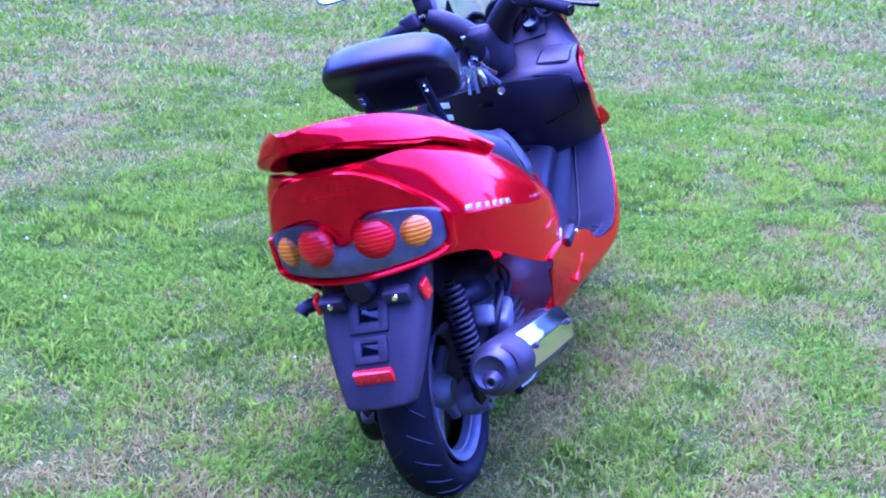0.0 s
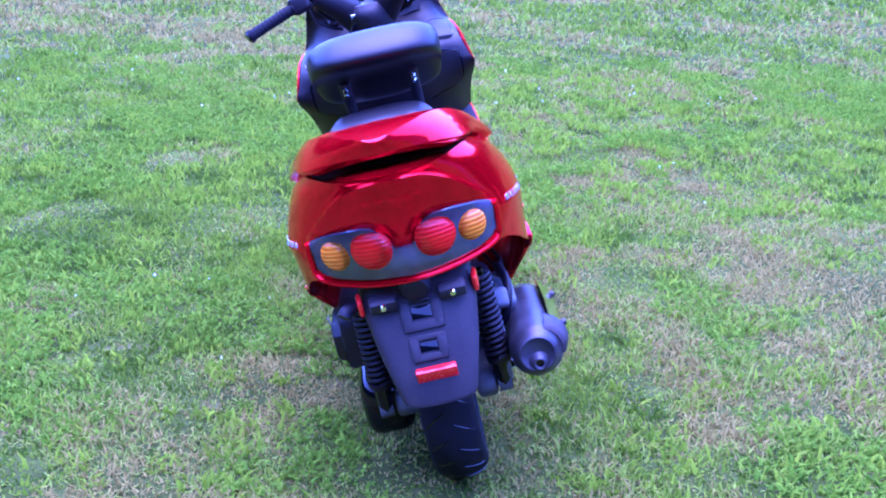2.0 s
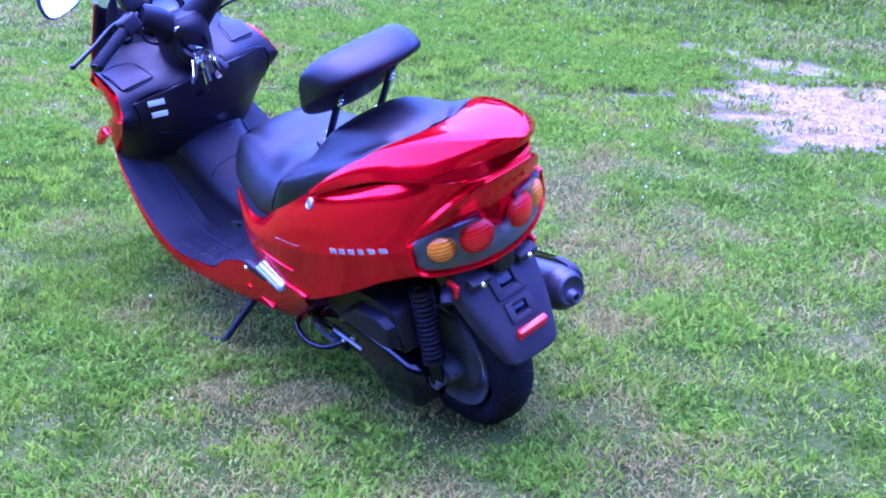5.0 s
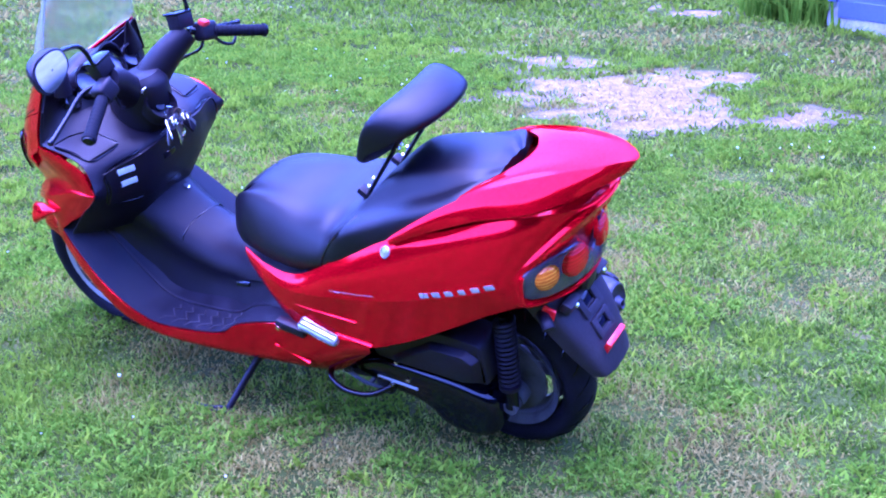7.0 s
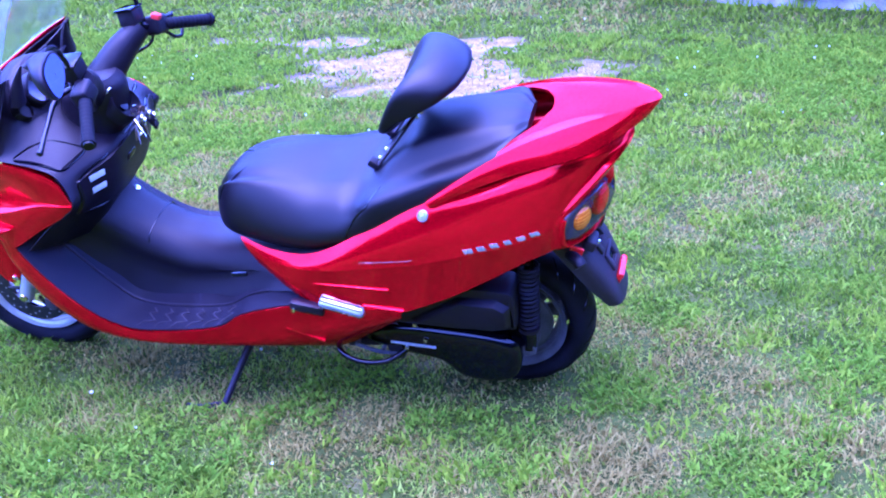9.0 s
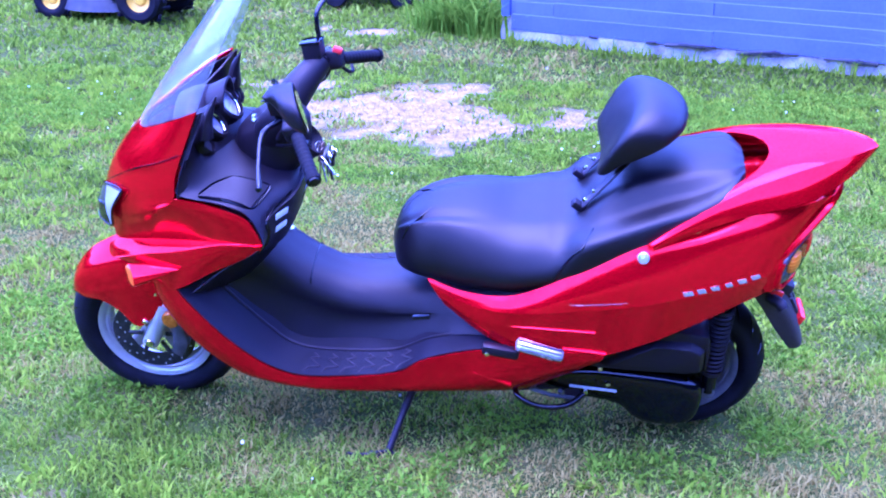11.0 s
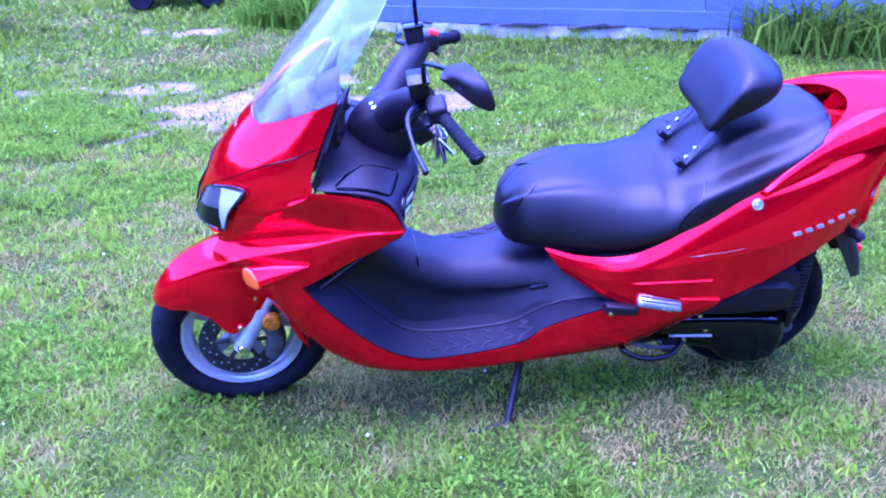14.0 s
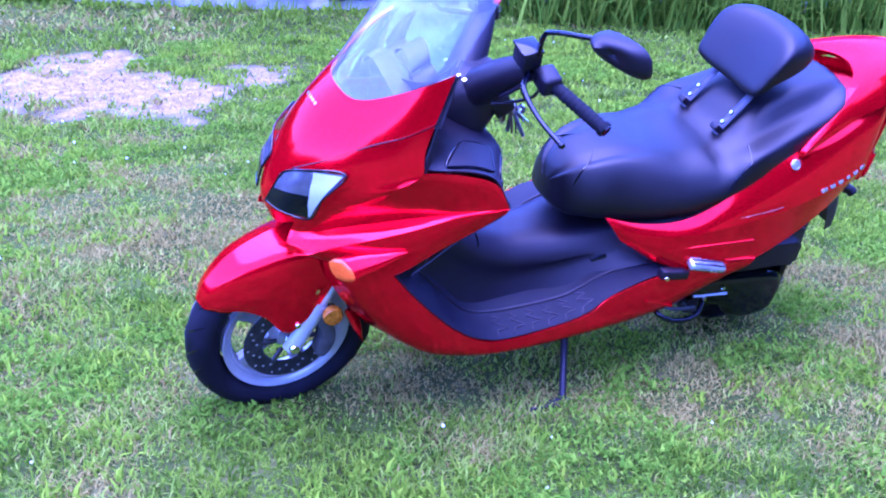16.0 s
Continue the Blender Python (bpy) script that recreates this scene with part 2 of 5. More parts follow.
def part(name, bm, mat, parent=None, label="", sharp=38):
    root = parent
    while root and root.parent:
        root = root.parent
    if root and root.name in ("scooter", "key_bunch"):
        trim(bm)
    for f in bm.faces:
        f.smooth = True
    for e in bm.edges:
        e.smooth = e.calc_face_angle(0) < radians(sharp)
    me = bpy.data.meshes.new(name)
    bm.to_mesh(me)
    bm.free()
    me.materials.append(mat)
    ob = new(name, me)
    if parent:
        ob.parent = parent
    return tagged(ob, label) if label else ob


# ---- ground ----
def lattice(x, y, size, seed):
    """Smooth value noise in 0 to 1 over arrays of places."""
    rng = np.random.default_rng(seed)
    table = rng.random((256, 256))
    u, v = x / size + 57.3, y / size + 31.7
    i, j = np.floor(u).astype(int), np.floor(v).astype(int)
    a, b = u - i, v - j
    a, b = a * a * (3 - 2 * a), b * b * (3 - 2 * b)
    i, j = i % 255, j % 255
    return (table[i, j] * (1 - a) + table[i + 1, j] * a) * (1 - b) + (table[i, j + 1] * (1 - a) + table[i + 1, j + 1] * a) * b


def bare(x, y):
    """How bare the soil is: the worn patch behind the scooter and a few small dry spots."""
    rag = 0.5 * lattice(x, y, 0.35, 3) + 0.35 * lattice(x, y, 0.12, 4) + 0.3 * lattice(x, y, 1.1, 5) - 0.55
    big = 1 - np.hypot((x - 1.33) / 1.0, (y + 3.83) / 0.74)
    tail = 0.75 - np.hypot((x - 2.45) / 0.8, (y + 4.4) / 0.3)
    spot2 = 0.3 - np.hypot((x - 1.9) / 1.6, (y + 6.4) / 0.4)
    return np.maximum(np.maximum(big, tail), spot2) + 2.1 * rag - 0.16


DRY_SPOTS = ((-.72, .05, .3, .3), (.7, .42, .28, .09), (.2, .47, .3, .08), (2.15, -1.4, .45, .16), (1.75, -1.2, .3, .14), (.42, 1.05, .3, .14), (1.0, 1.2, .35, .12), (4.4, -1.5, .6, .14), (2.5, -1.2, .4, .12), (1.0, .05, .5, .1), (0, -.35, .45, .1), (-.3, .4, .4, .06),  (4.6, -1.1, .5, .1), (6.2, 4.4, .9, .16), (3.5, 3.5, .5, .14))


def dry(x, y):
    """How dry the turf is: noise at three sizes, a few straw-coloured spots, and the lush strip towards the shed."""
    d = 0.36 * lattice(x, y, 0.8, 8) + 0.4 * lattice(x, y, 0.2, 9) + 0.2 * lattice(x, y, 2.4, 10) + 0.04
    for cx, cy, r, k in DRY_SPOTS:
        d = d + k * np.exp(-((x - cx) ** 2 + (y - cy) ** 2) / r ** 2)
    return d - 0.17 * np.clip((0.5 - x) / 0.9, 0, 1) * np.clip((-0.5 - y) / 0.7, 0, 1) - 0.09 * np.clip((-5.2 - y) / 0.8, 0, 1) - 0.07 * np.clip((-2.2 - y) / 1.5, 0, 1)


def ground_material():
    m, nn, ll, b = nodes_of("lawn_soil_and_thatch")
    tc = nn.new("ShaderNodeTexCoord")

    def noise_node(scale, detail=6):
        t = nn.new("ShaderNodeTexNoise")
        t.inputs["Scale"].default_value, t.inputs["Detail"].default_value = scale, detail
        ll.new(tc.outputs["Object"], t.inputs["Vector"])
        return t

    def mix(fac, c1, c2):
        x = nn.new("ShaderNodeMix")
        x.data_type = "RGBA"
        ll.new(fac, x.inputs[0])
        for sock, c in ((x.inputs[6], c1), (x.inputs[7], c2)):
            if isinstance(c, tuple):
                sock.default_value = (*c, 1)
            else:
                ll.new(c, sock)
        return x.outputs[2]

    def ramp(src, lo, hi):
        r = nn.new("ShaderNodeMapRange")
        r.inputs[1].default_value, r.inputs[2].default_value = lo, hi
        ll.new(src, r.inputs[0])
        return r.outputs[0]

    green = mix(ramp(noise_node(3.0).outputs[0], 0.35, 0.65), (0.030, 0.041, 0.006), (0.066, 0.088, 0.013))
    straw = mix(ramp(noise_node(38.0).outputs[0], 0.35, 0.65), (0.11, 0.085, 0.03), (0.21, 0.165, 0.06))
    lawn = mix(ramp(noise_node(5.0).outputs[0], 0.58, 0.84), green, straw)
    at = nn.new("ShaderNodeAttribute")
    at.attribute_name = "bare"
    soil = mix(ramp(noise_node(16.0).outputs[0], 0.3, 0.7), (0.17, 0.115, 0.085), (0.33, 0.235, 0.175))
    soil = mix(ramp(noise_node(60.0, 3).outputs[0], 0.5, 0.7), soil, (0.11, 0.085, 0.075))
    ll.new(mix(ramp(at.outputs["Fac"], 0.0, 0.35), lawn, soil), b.inputs["Base Color"])
    b.inputs["Roughness"].default_value = 0.95
    b.inputs["Specular IOR Level"].default_value = 0.05
    bp = nn.new("ShaderNodeBump")
    bp.inputs["Strength"].default_value, bp.inputs["Distance"].default_value = 0.8, 0.02
    ll.new(noise_node(45.0).outputs[0], bp.inputs["Height"])
    ll.new(bp.outputs[0], b.inputs["Normal"])
    return m


def build_ground():
    near = np.concatenate([[-900, -200, -60, -25, -12], np.arange(-8, 16.01, 0.125), [22, 40, 90, 250, 900]])
    ny = np.concatenate([[-900, -250, -80, -30, -16], np.arange(-12, 6.01, 0.125), [10, 20, 60, 200, 900]])
    X, Y = np.meshgrid(near, ny, indexing="ij")
    Z = 0.05 * (lattice(X, Y, 1.7, 1) - 0.5) + 0.02 * (lattice(X, Y, 0.4, 2) - 0.5) - 0.006
    flat = np.exp(-((X - 0.8) / 1.6) ** 2 - ((Y - 0.1) / 1.0) ** 2)
    Z = Z * (1 - flat)
    bm = sheet(np.stack([X, Y, Z], -1))
    ob = part("ground", bm, ground_material(), sharp=180)
    values = bare(X, Y)
    at = ob.data.attributes.new("bare", "FLOAT", "POINT")
    at.data.foreach_set("value", np.clip(values, -1, 1).ravel())
    return tagged(ob, "mown lawn ground with a worn bare patch and dry spots", "ground", kind="structure")


def leaf_material(name, c1, c2, rough=0.6):
    m, nn, ll, b = nodes_of(name)
    geo, ramp = nn.new("ShaderNodeNewGeometry"), nn.new("ShaderNodeValToRGB")
    ramp.color_ramp.elements[0].color, ramp.color_ramp.elements[1].color = (*c1, 1), (*c2, 1)
    ll.new(geo.outputs["Random Per Island"], ramp.inputs[0])
    ll.new(ramp.outputs[0], b.inputs["Base Color"])
    b.inputs["Roughness"].default_value = rough
    b.inputs["Specular IOR Level"].default_value = 0.04
    thin = nn.new("ShaderNodeBsdfTranslucent")
    ll.new(ramp.outputs[0], thin.inputs["Color"])
    both = nn.new("ShaderNodeMixShader")
    both.inputs[0].default_value = 0.4
    ll.new(b.outputs[0], both.inputs[1])
    ll.new(thin.outputs[0], both.inputs[2])
    ll.new(both.outputs[0], nn["Material Output"].inputs[0])
    return m


def blades(name, x, y, z, length, width, lean, mat, label, category="grass", seed=1, bend=0.6):
    """One object of many two-piece blades, rooted at x, y, z."""
    rng = np.random.default_rng(seed)
    n = len(x)
    turn, tip = rng.random(n) * 6.283, rng.random(n) * 6.283
    side = np.stack([np.cos(turn), np.sin(turn), np.zeros(n)], 1) * width[:, None] * 0.5
    away = np.stack([np.cos(tip), np.sin(tip), np.zeros(n)], 1) * (length * lean)[:, None]
    up = np.zeros((n, 3))
    up[:, 2] = length * np.sqrt(np.clip(1 - lean ** 2, 0.04, 1))
    root = np.stack([x, y, z], 1)
    mid = root + up * 0.6 + away * 0.6 * (1 - bend)
    end = root + up + away
    V = np.stack([root - side, root + side, mid + side * 0.8, mid - side * 0.8, end], 1).reshape(-1, 3)
    base = np.arange(n)[:, None] * 5
    loops = np.concatenate([base + [0, 1, 2, 3], base + [3, 2, 4]], 1).ravel()
    me = bpy.data.meshes.new(name)
    me.vertices.add(n * 5)
    me.vertices.foreach_set("co", V.ravel())
    me.loops.add(n * 7)
    me.loops.foreach_set("vertex_index", loops)
    me.polygons.add(n * 2)
    starts = (np.arange(n)[:, None] * 7 + [0, 4]).ravel()
    me.polygons.foreach_set("loop_start", starts)
    me.polygons.foreach_set("loop_total", np.tile([4, 3], n))
    me.update()
    me.materials.append(mat)
    return tagged(new(name, me), label, category, kind="stuff")


DEEP = leaf_material("grass_deep_green", (0.05, 0.105, 0.004), (0.122, 0.2, 0.008))
GREEN = leaf_material("grass_green", (0.102, 0.183, 0.006), (0.222, 0.322, 0.013))
PALE = leaf_material("grass_pale", (0.17, 0.25, 0.018), (0.32, 0.41, 0.045))
STRAW = leaf_material("grass_straw", (0.20, 0.165, 0.032), (0.38, 0.32, 0.075), 0.8)
LEAF = leaf_material("weed_leaf", (0.145, 0.255, 0.006), (0.285, 0.40, 0.013))
MAT = leaf_material("clover_leaf", (0.088, 0.187, 0.005), (0.21, 0.335, 0.013))
LILY = leaf_material("lily_leaf", (0.025, 0.08, 0.001), (0.20, 0.30, 0.015))
FLOWER = material("clover_flower", (0.65, 0.64, 0.6), (0.8, 0.8, 0.78), 60, (0.7, 0.9))


def build_grass():
    rng = np.random.default_rng(11)
    # thickest round the scooter, thinner and coarser with distance
    rr = np.linspace(0.0, 17.0, 4000)
    dens = 13500 / (1 + (rr / 2.3) ** 2.6)
    cum = np.cumsum(dens * rr)
    n = 610000
    r = np.interp(rng.random(n) * cum[-1], cum, rr)
    a = rng.random(n) * 2 * math.pi
    x, y = 0.8 + r * np.cos(a), 0.2 + r * np.sin(a)
    thin = (1 + (r / 2.3) ** 2.6)
    ln = 0.024 * thin ** 0.27 * rng.uniform(0.55, 1.45, n)
    wd = 0.0055 * thin ** 0.44 * rng.uniform(0.7, 1.4, n)
    seen = (y < 9) & (y > -10.5) & (x > -6.5)
    x, y, ln, wd = x[seen], y[seen], ln[seen], wd[seen]
    keep = (bare(x, y) < rng.uniform(-0.1, 0.48, len(x)) + 1.7 * np.clip(lattice(x, y, 0.11, 77) - 0.5, -0.22, 0.5)) & ~((np.abs(x - 0.78) < 0.95) & (np.abs(y - 0.08) < 0.16) & (rng.random(len(x)) < 0.25))
    x, y, ln, wd = x[keep], y[keep], ln[keep], wd[keep]
    clump = lattice(x, y, 0.16, 21)
    ln = ln * (0.4 + 1.15 * clump)
    z = 0.05 * (lattice(x, y, 1.7, 1) - 0.5) + 0.02 * (lattice(x, y, 0.4, 2) - 0.5) - 0.008
    z = z * (1 - np.exp(-((x - 0.8) / 1.6) ** 2 - ((y - 0.1) / 1.0) ** 2))
    # far turf is coloured paler, for its brightness at a grazing view
    d = dry(x, y) + rng.normal(0, 0.1, len(x)) + 0.16 * (lattice(x, y, 0.07, 61) - 0.5) + 0.2 * (lattice(x, y, 0.27, 64) - 0.5) + 0.06 * np.clip((np.hypot(x - 0.8, y - 0.2) - 2.5) / 4, 0, 1)
    # fewer deep blades far off for the same reason; more in one patch
    tuft = 0.6 * lattice(x, y, 0.1, 62) + 0.4 * lattice(x, y, 0.34, 63) + rng.normal(0, 0.09, len(x)) + 0.18 * np.clip((np.hypot(x - 0.8, y - 0.2) - 1.8) / 3, 0, 1) - 0.13 * np.exp(-((x - 0.05) ** 2 + (y - 0.85) ** 2) / 0.4)
    lean = rng.uniform(0.45, 0.97, len(x))
    kinds = (("lawn_grass", GREEN, (d < 0.52) & (tuft >= 0.47), "short green lawn grass blades"), ("deep_lawn_grass", DEEP, (d < 0.52) & (tuft < 0.47), "darker green lawn grass blades"),
             ("pale_lawn_grass", PALE, (d >= 0.51) & (d < 0.62), "yellowish green lawn grass blades"),
             ("dry_grass", STRAW, d >= 0.62, "dry straw-coloured grass blades"))
    for k, (name, mat, pick, label) in enumerate(kinds):
        blades(name, x[pick], y[pick], z[pick], ln[pick], wd[pick], np.clip(lean[pick] + 0.03 * k, 0, 0.97), mat, label, seed=30 + k)
    # broad-leaved weeds in loose rosettes
    n = 3000
    cx, cy = rng.uniform(-2.2, 5.0, n), rng.uniform(-4.6, 2.3, n)
    ok = (bare(cx, cy) < 0.1) & ((np.abs(cy - 0.1) > 0.3) | (np.abs(cx - 0.8) > 1.2))
    cx, cy = cx[ok], cy[ok]
    per = 24
    size = np.repeat(rng.uniform(0.5, 1.5, len(cx)), per)
    wx = np.repeat(cx, per) + rng.normal(0, 0.03, len(cx) * per) * size
    wy = np.repeat(cy, per) + rng.normal(0, 0.03, len(cx) * per) * size
    blades("weeds", wx, wy, np.full(len(wx), 0.0), rng.uniform(0.02, 0.05, len(wx)) * (0.5 + 0.5 * size), rng.uniform(0.007, 0.013, len(wx)), rng.uniform(0.4, 0.95, len(wx)), LEAF,
           "bright green broad-leaved weeds in the lawn", "weeds", 41)
    # dead clippings lying on the bare soil
    n = 11000
    sx, sy = rng.uniform(-0.6, 3.6, n), rng.uniform(-5.2, -2.6, n)
    ok = bare(sx, sy) > rng.uniform(0.0, 0.5, n)
    sx, sy = sx[ok], sy[ok]
    sz = 0.05 * (lattice(sx, sy, 1.7, 1) - 0.5) + 0.02 * (lattice(sx, sy, 0.4, 2) - 0.5) - 0.004
    blades("dead_clippings", sx, sy, sz, rng.uniform(0.02, 0.06, len(sx)), rng.uniform(0.004, 0.01, len(sx)), rng.uniform(0.9, 0.985, len(sx)), STRAW, "dead straw clippings on the bare soil", seed=47)
    # clover and plantain leaves, in small mats
    n = 46000
    cx, cy = rng.uniform(-2.2, 5.5, n), rng.uniform(-4.6, 2.3, n)
    ok = (lattice(cx, cy, 0.3, 71) + 0.5 * lattice(cx, cy, 0.9, 72) > 0.8) & (bare(cx, cy) < 0.05) & (dry(cx, cy) < 0.66)
    cx, cy = cx[ok], cy[ok]
    per = 7
    wx = np.repeat(cx, per) + rng.normal(0, 0.016, len(cx) * per)
    wy = np.repeat(cy, per) + rng.normal(0, 0.016, len(cx) * per)
    blades("clover_leaves", wx, wy, rng.uniform(0.004, 0.022, len(wx)), rng.uniform(0.012, 0.03, len(wx)), rng.uniform(0.007, 0.013, len(wx)), rng.uniform(0.7, 0.97, len(wx)), MAT,
           "low mats of small clover leaves in the lawn", "clover", 43)
    # white clover heads
    bm = bmesh.new()
    for _ in range(300):
        fx, fy = rng.uniform(-2, 5), rng.uniform(-5, 2.3)
        if lattice(np.array([fx]), np.array([fy]), 0.7, 51)[0] < 0.45:
            continue
        r = rng.uniform(0.0025, 0.006)
        bmesh.ops.create_icosphere(bm, subdivisions=1, radius=r, matrix=Matrix.Translation((fx, fy, rng.uniform(0.03, 0.055))))
    tagged(part("clover_flowers", bm, FLOWER), "small white clover heads scattered over the lawn", "flowers", kind="stuff")


ground = build_ground()
build_grass()


# ---- the scooter, in its own upright frame: x ahead, y to its left ----
def thing(name, label, category, m=None, group=""):
    ob = new(name)
    ob.empty_display_size = 0.1
    if m is not None:
        ob.matrix_basis = m
    return tagged(ob, label, category, group)


STAND = pose(0, -0.042, 0.0, -15.2, 0, 0)
scooter = thing("scooter", "red touring scooter leaning on its side stand on the lawn", "scooter", STAND)


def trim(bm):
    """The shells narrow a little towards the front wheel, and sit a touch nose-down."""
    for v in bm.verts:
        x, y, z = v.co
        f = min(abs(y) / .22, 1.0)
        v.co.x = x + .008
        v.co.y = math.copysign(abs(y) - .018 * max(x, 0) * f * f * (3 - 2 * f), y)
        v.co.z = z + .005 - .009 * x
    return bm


from mathutils.bvhtree import BVHTree


def skin(bm):
    """A panel to lay things on: returns a function that casts from a place in a direction and gives the spot and its outward normal."""
    tree = BVHTree.FromBMesh(bm)

    def cast(p, d):
        hit, n, _, _ = tree.ray_cast(Vector(p), Vector(d).normalized())
        if hit is None:
            hit, n, _, _ = tree.find_nearest(Vector(p))
        return hit, n if n.dot(Vector(d)) < 0 else -n
    return cast


def on_skin(cast, p, d, ahead=(1, 0, 0)):
    """A frame on the panel: x along ahead, z out of the panel."""
    q, n = cast(p, d)
    x = (Vector(ahead) - n * n.dot(Vector(ahead))).normalized()
    m = Matrix((x, n.cross(x), n)).transposed().to_4x4()
    return Matrix.Translation(q) @ m


def both(name, make, mat, parent=scooter, label=""):
    """A part on the left side and its mirror image on the right."""
    a = part(name, make(), mat, parent, label)
    b = part(name, mirrored(make()), mat, parent, label)
    return a, b


# rear body: lines from the seat seam over a soft shoulder to the sharp waist crease, and from there down to the lower edge; front tip round to the middle of the tail
def rear_body():
    top = [(.705, .178, .60), (.60, .215, .588), (.47, .240, .604), (.32, .246, .686), (.16, .220, .772), (.02, .205, .806), (-.10, .184, .842), (-.215, .158, .862), (-.32, .092, .866), (-.352, 0, .868)]
    m1 = [(.70, .186, .592), (.595, .226, .578), (.465, .258, .592), (.315, .267, .660), (.15, .244, .745), (.02, .230, .784), (-.09, .213, .810), (-.20, .184, .825), (-.29, .113, .833), (-.327, 0, .836)]
    bulge = [(.695, .191, .586), (.59, .233, .570), (.462, .268, .582), (.312, .282, .634), (.15, .272, .692), (.02, .256, .727), (-.09, .236, .748), (-.19, .20, .764), (-.266, .122, .78), (-.297, 0, .785)]
    crease = [(.69, .195, .58), (.585, .240, .562), (.46, .275, .572), (.31, .292, .603), (.15, .289, .63), (.02, .276, .661), (-.085, .255, .681), (-.172, .217, .70), (-.245, .128, .735), (-.268, 0, .74)]
    m3 = [(.675, .203, .56), (.56, .257, .52), (.44, .28, .522), (.30, .291, .54), (.14, .283, .567), (.005, .264, .612), (-.095, .240, .643), (-.178, .202, .662), (-.238, .12, .672), (-.262, 0, .672)]
    low = [(.655, .21, .535), (.53, .262, .472), (.41, .286, .452), (.27, .292, .45), (.12, .277, .50), (-.01, .252, .56), (-.1, .225, .60), (-.172, .188, .618), (-.23, .115, .615), (-.255, 0, .61)]
    return join(patch([top, m1, bulge, crease], 22, 49, 0.004), patch([crease, m3, low], 13, 49, 0.004))


def tail_x(y, z):
    return -.268 + 2.0 * y * y - (z - .70) * .1 - .5 * max(z - .735, 0)


both("rear_panel", rear_body, RED, label="glossy candy-red rear side panel")


def wing():
    """Sides that slope up from a low edge to a crease, and the deck between the creases, open behind the seat; front ends low on the flanks, highest in the middle of the tail."""
    edge = [(.13, .238, .775), (.05, .220, .808), (-.03, .204, .835), (-.11, .189, .859), (-.19, .176, .872), (-.27, .146, .890), (-.332, .100, .912), (-.378, .047, .927), (-.400, 0, .933)]
    crease = [(.13, .234, .783), (.06, .210, .830), (-.02, .181, .874), (-.10, .153, .907), (-.18, .128, .930), (-.26, .100, .947), (-.338, .068, .957), (-.393, .031, .962), (-.420, 0, .964)]
    inner = [(.14, .226, .775), (.07, .196, .818), (-.01, .162, .870), (-.065, .135, .904), (-.105, .105, .920), (-.132, .078, .929), (-.148, .05, .934), (-.158, .025, .936), (-.16, 0, .937)]
    under = [(x + .018, y * .9, z - .012) for x, y, z in edge]
    swell = [tuple((a + b) / 2 + d for a, b, d in zip(p, q, (-.002, .003, .003))) for p, q in zip(edge, crease)]
    mid = [tuple((a + b) / 2 + d for a, b, d in zip(p, q, (0, 0, .005))) for p, q in zip(crease, inner)]
    return join(patch([edge, swell, crease], 8, 73, .008, whole=True), patch([crease, mid, inner], 12, 73, .010, whole=True), patch([under, edge], 4, 73, .004, whole=True))


part("grab_rail", wing(), RED, scooter, "candy-red tail spoiler with grab rails", sharp=24)
for side in (1, -1):
    foot = part("rail_bracket", tube([(.055, .196 * side, .808), (.06, .2 * side, .79), (.06, .205 * side, .77)], [.012, .016, .02], 12), RED, scooter)
    part("bolt", lathe([(0, .005), (.006, .005), (.008, 0), (.008, -.006)], (.04, .205 * side, .79), (-1, 0, .1), 10), CHROME, foot)
both("rail_groove", lambda: patch([[(.14, .224, .765), (.10, .217, .785), (.05, .208, .805)], [(.16, .213, .752), (.10, .206, .775), (.04, .20, .79)]], 4, 13, .003), RED)
part("tail_deck", patch([[(.05, .17, .78), (.05, .09, .785), (.05, 0, .785)], [(-.09, .165, .81), (-.1, .09, .815), (-.11, 0, .815)], [(-.18, .15, .83), (-.27, .088, .832), (-.295, 0, .832)], [(-.213, .156, .86), (-.318, .09, .864), (-.349, 0, .866)]], 16, 17, 0.004, whole=True), RED, scooter, "candy-red inner deck under the spoiler")


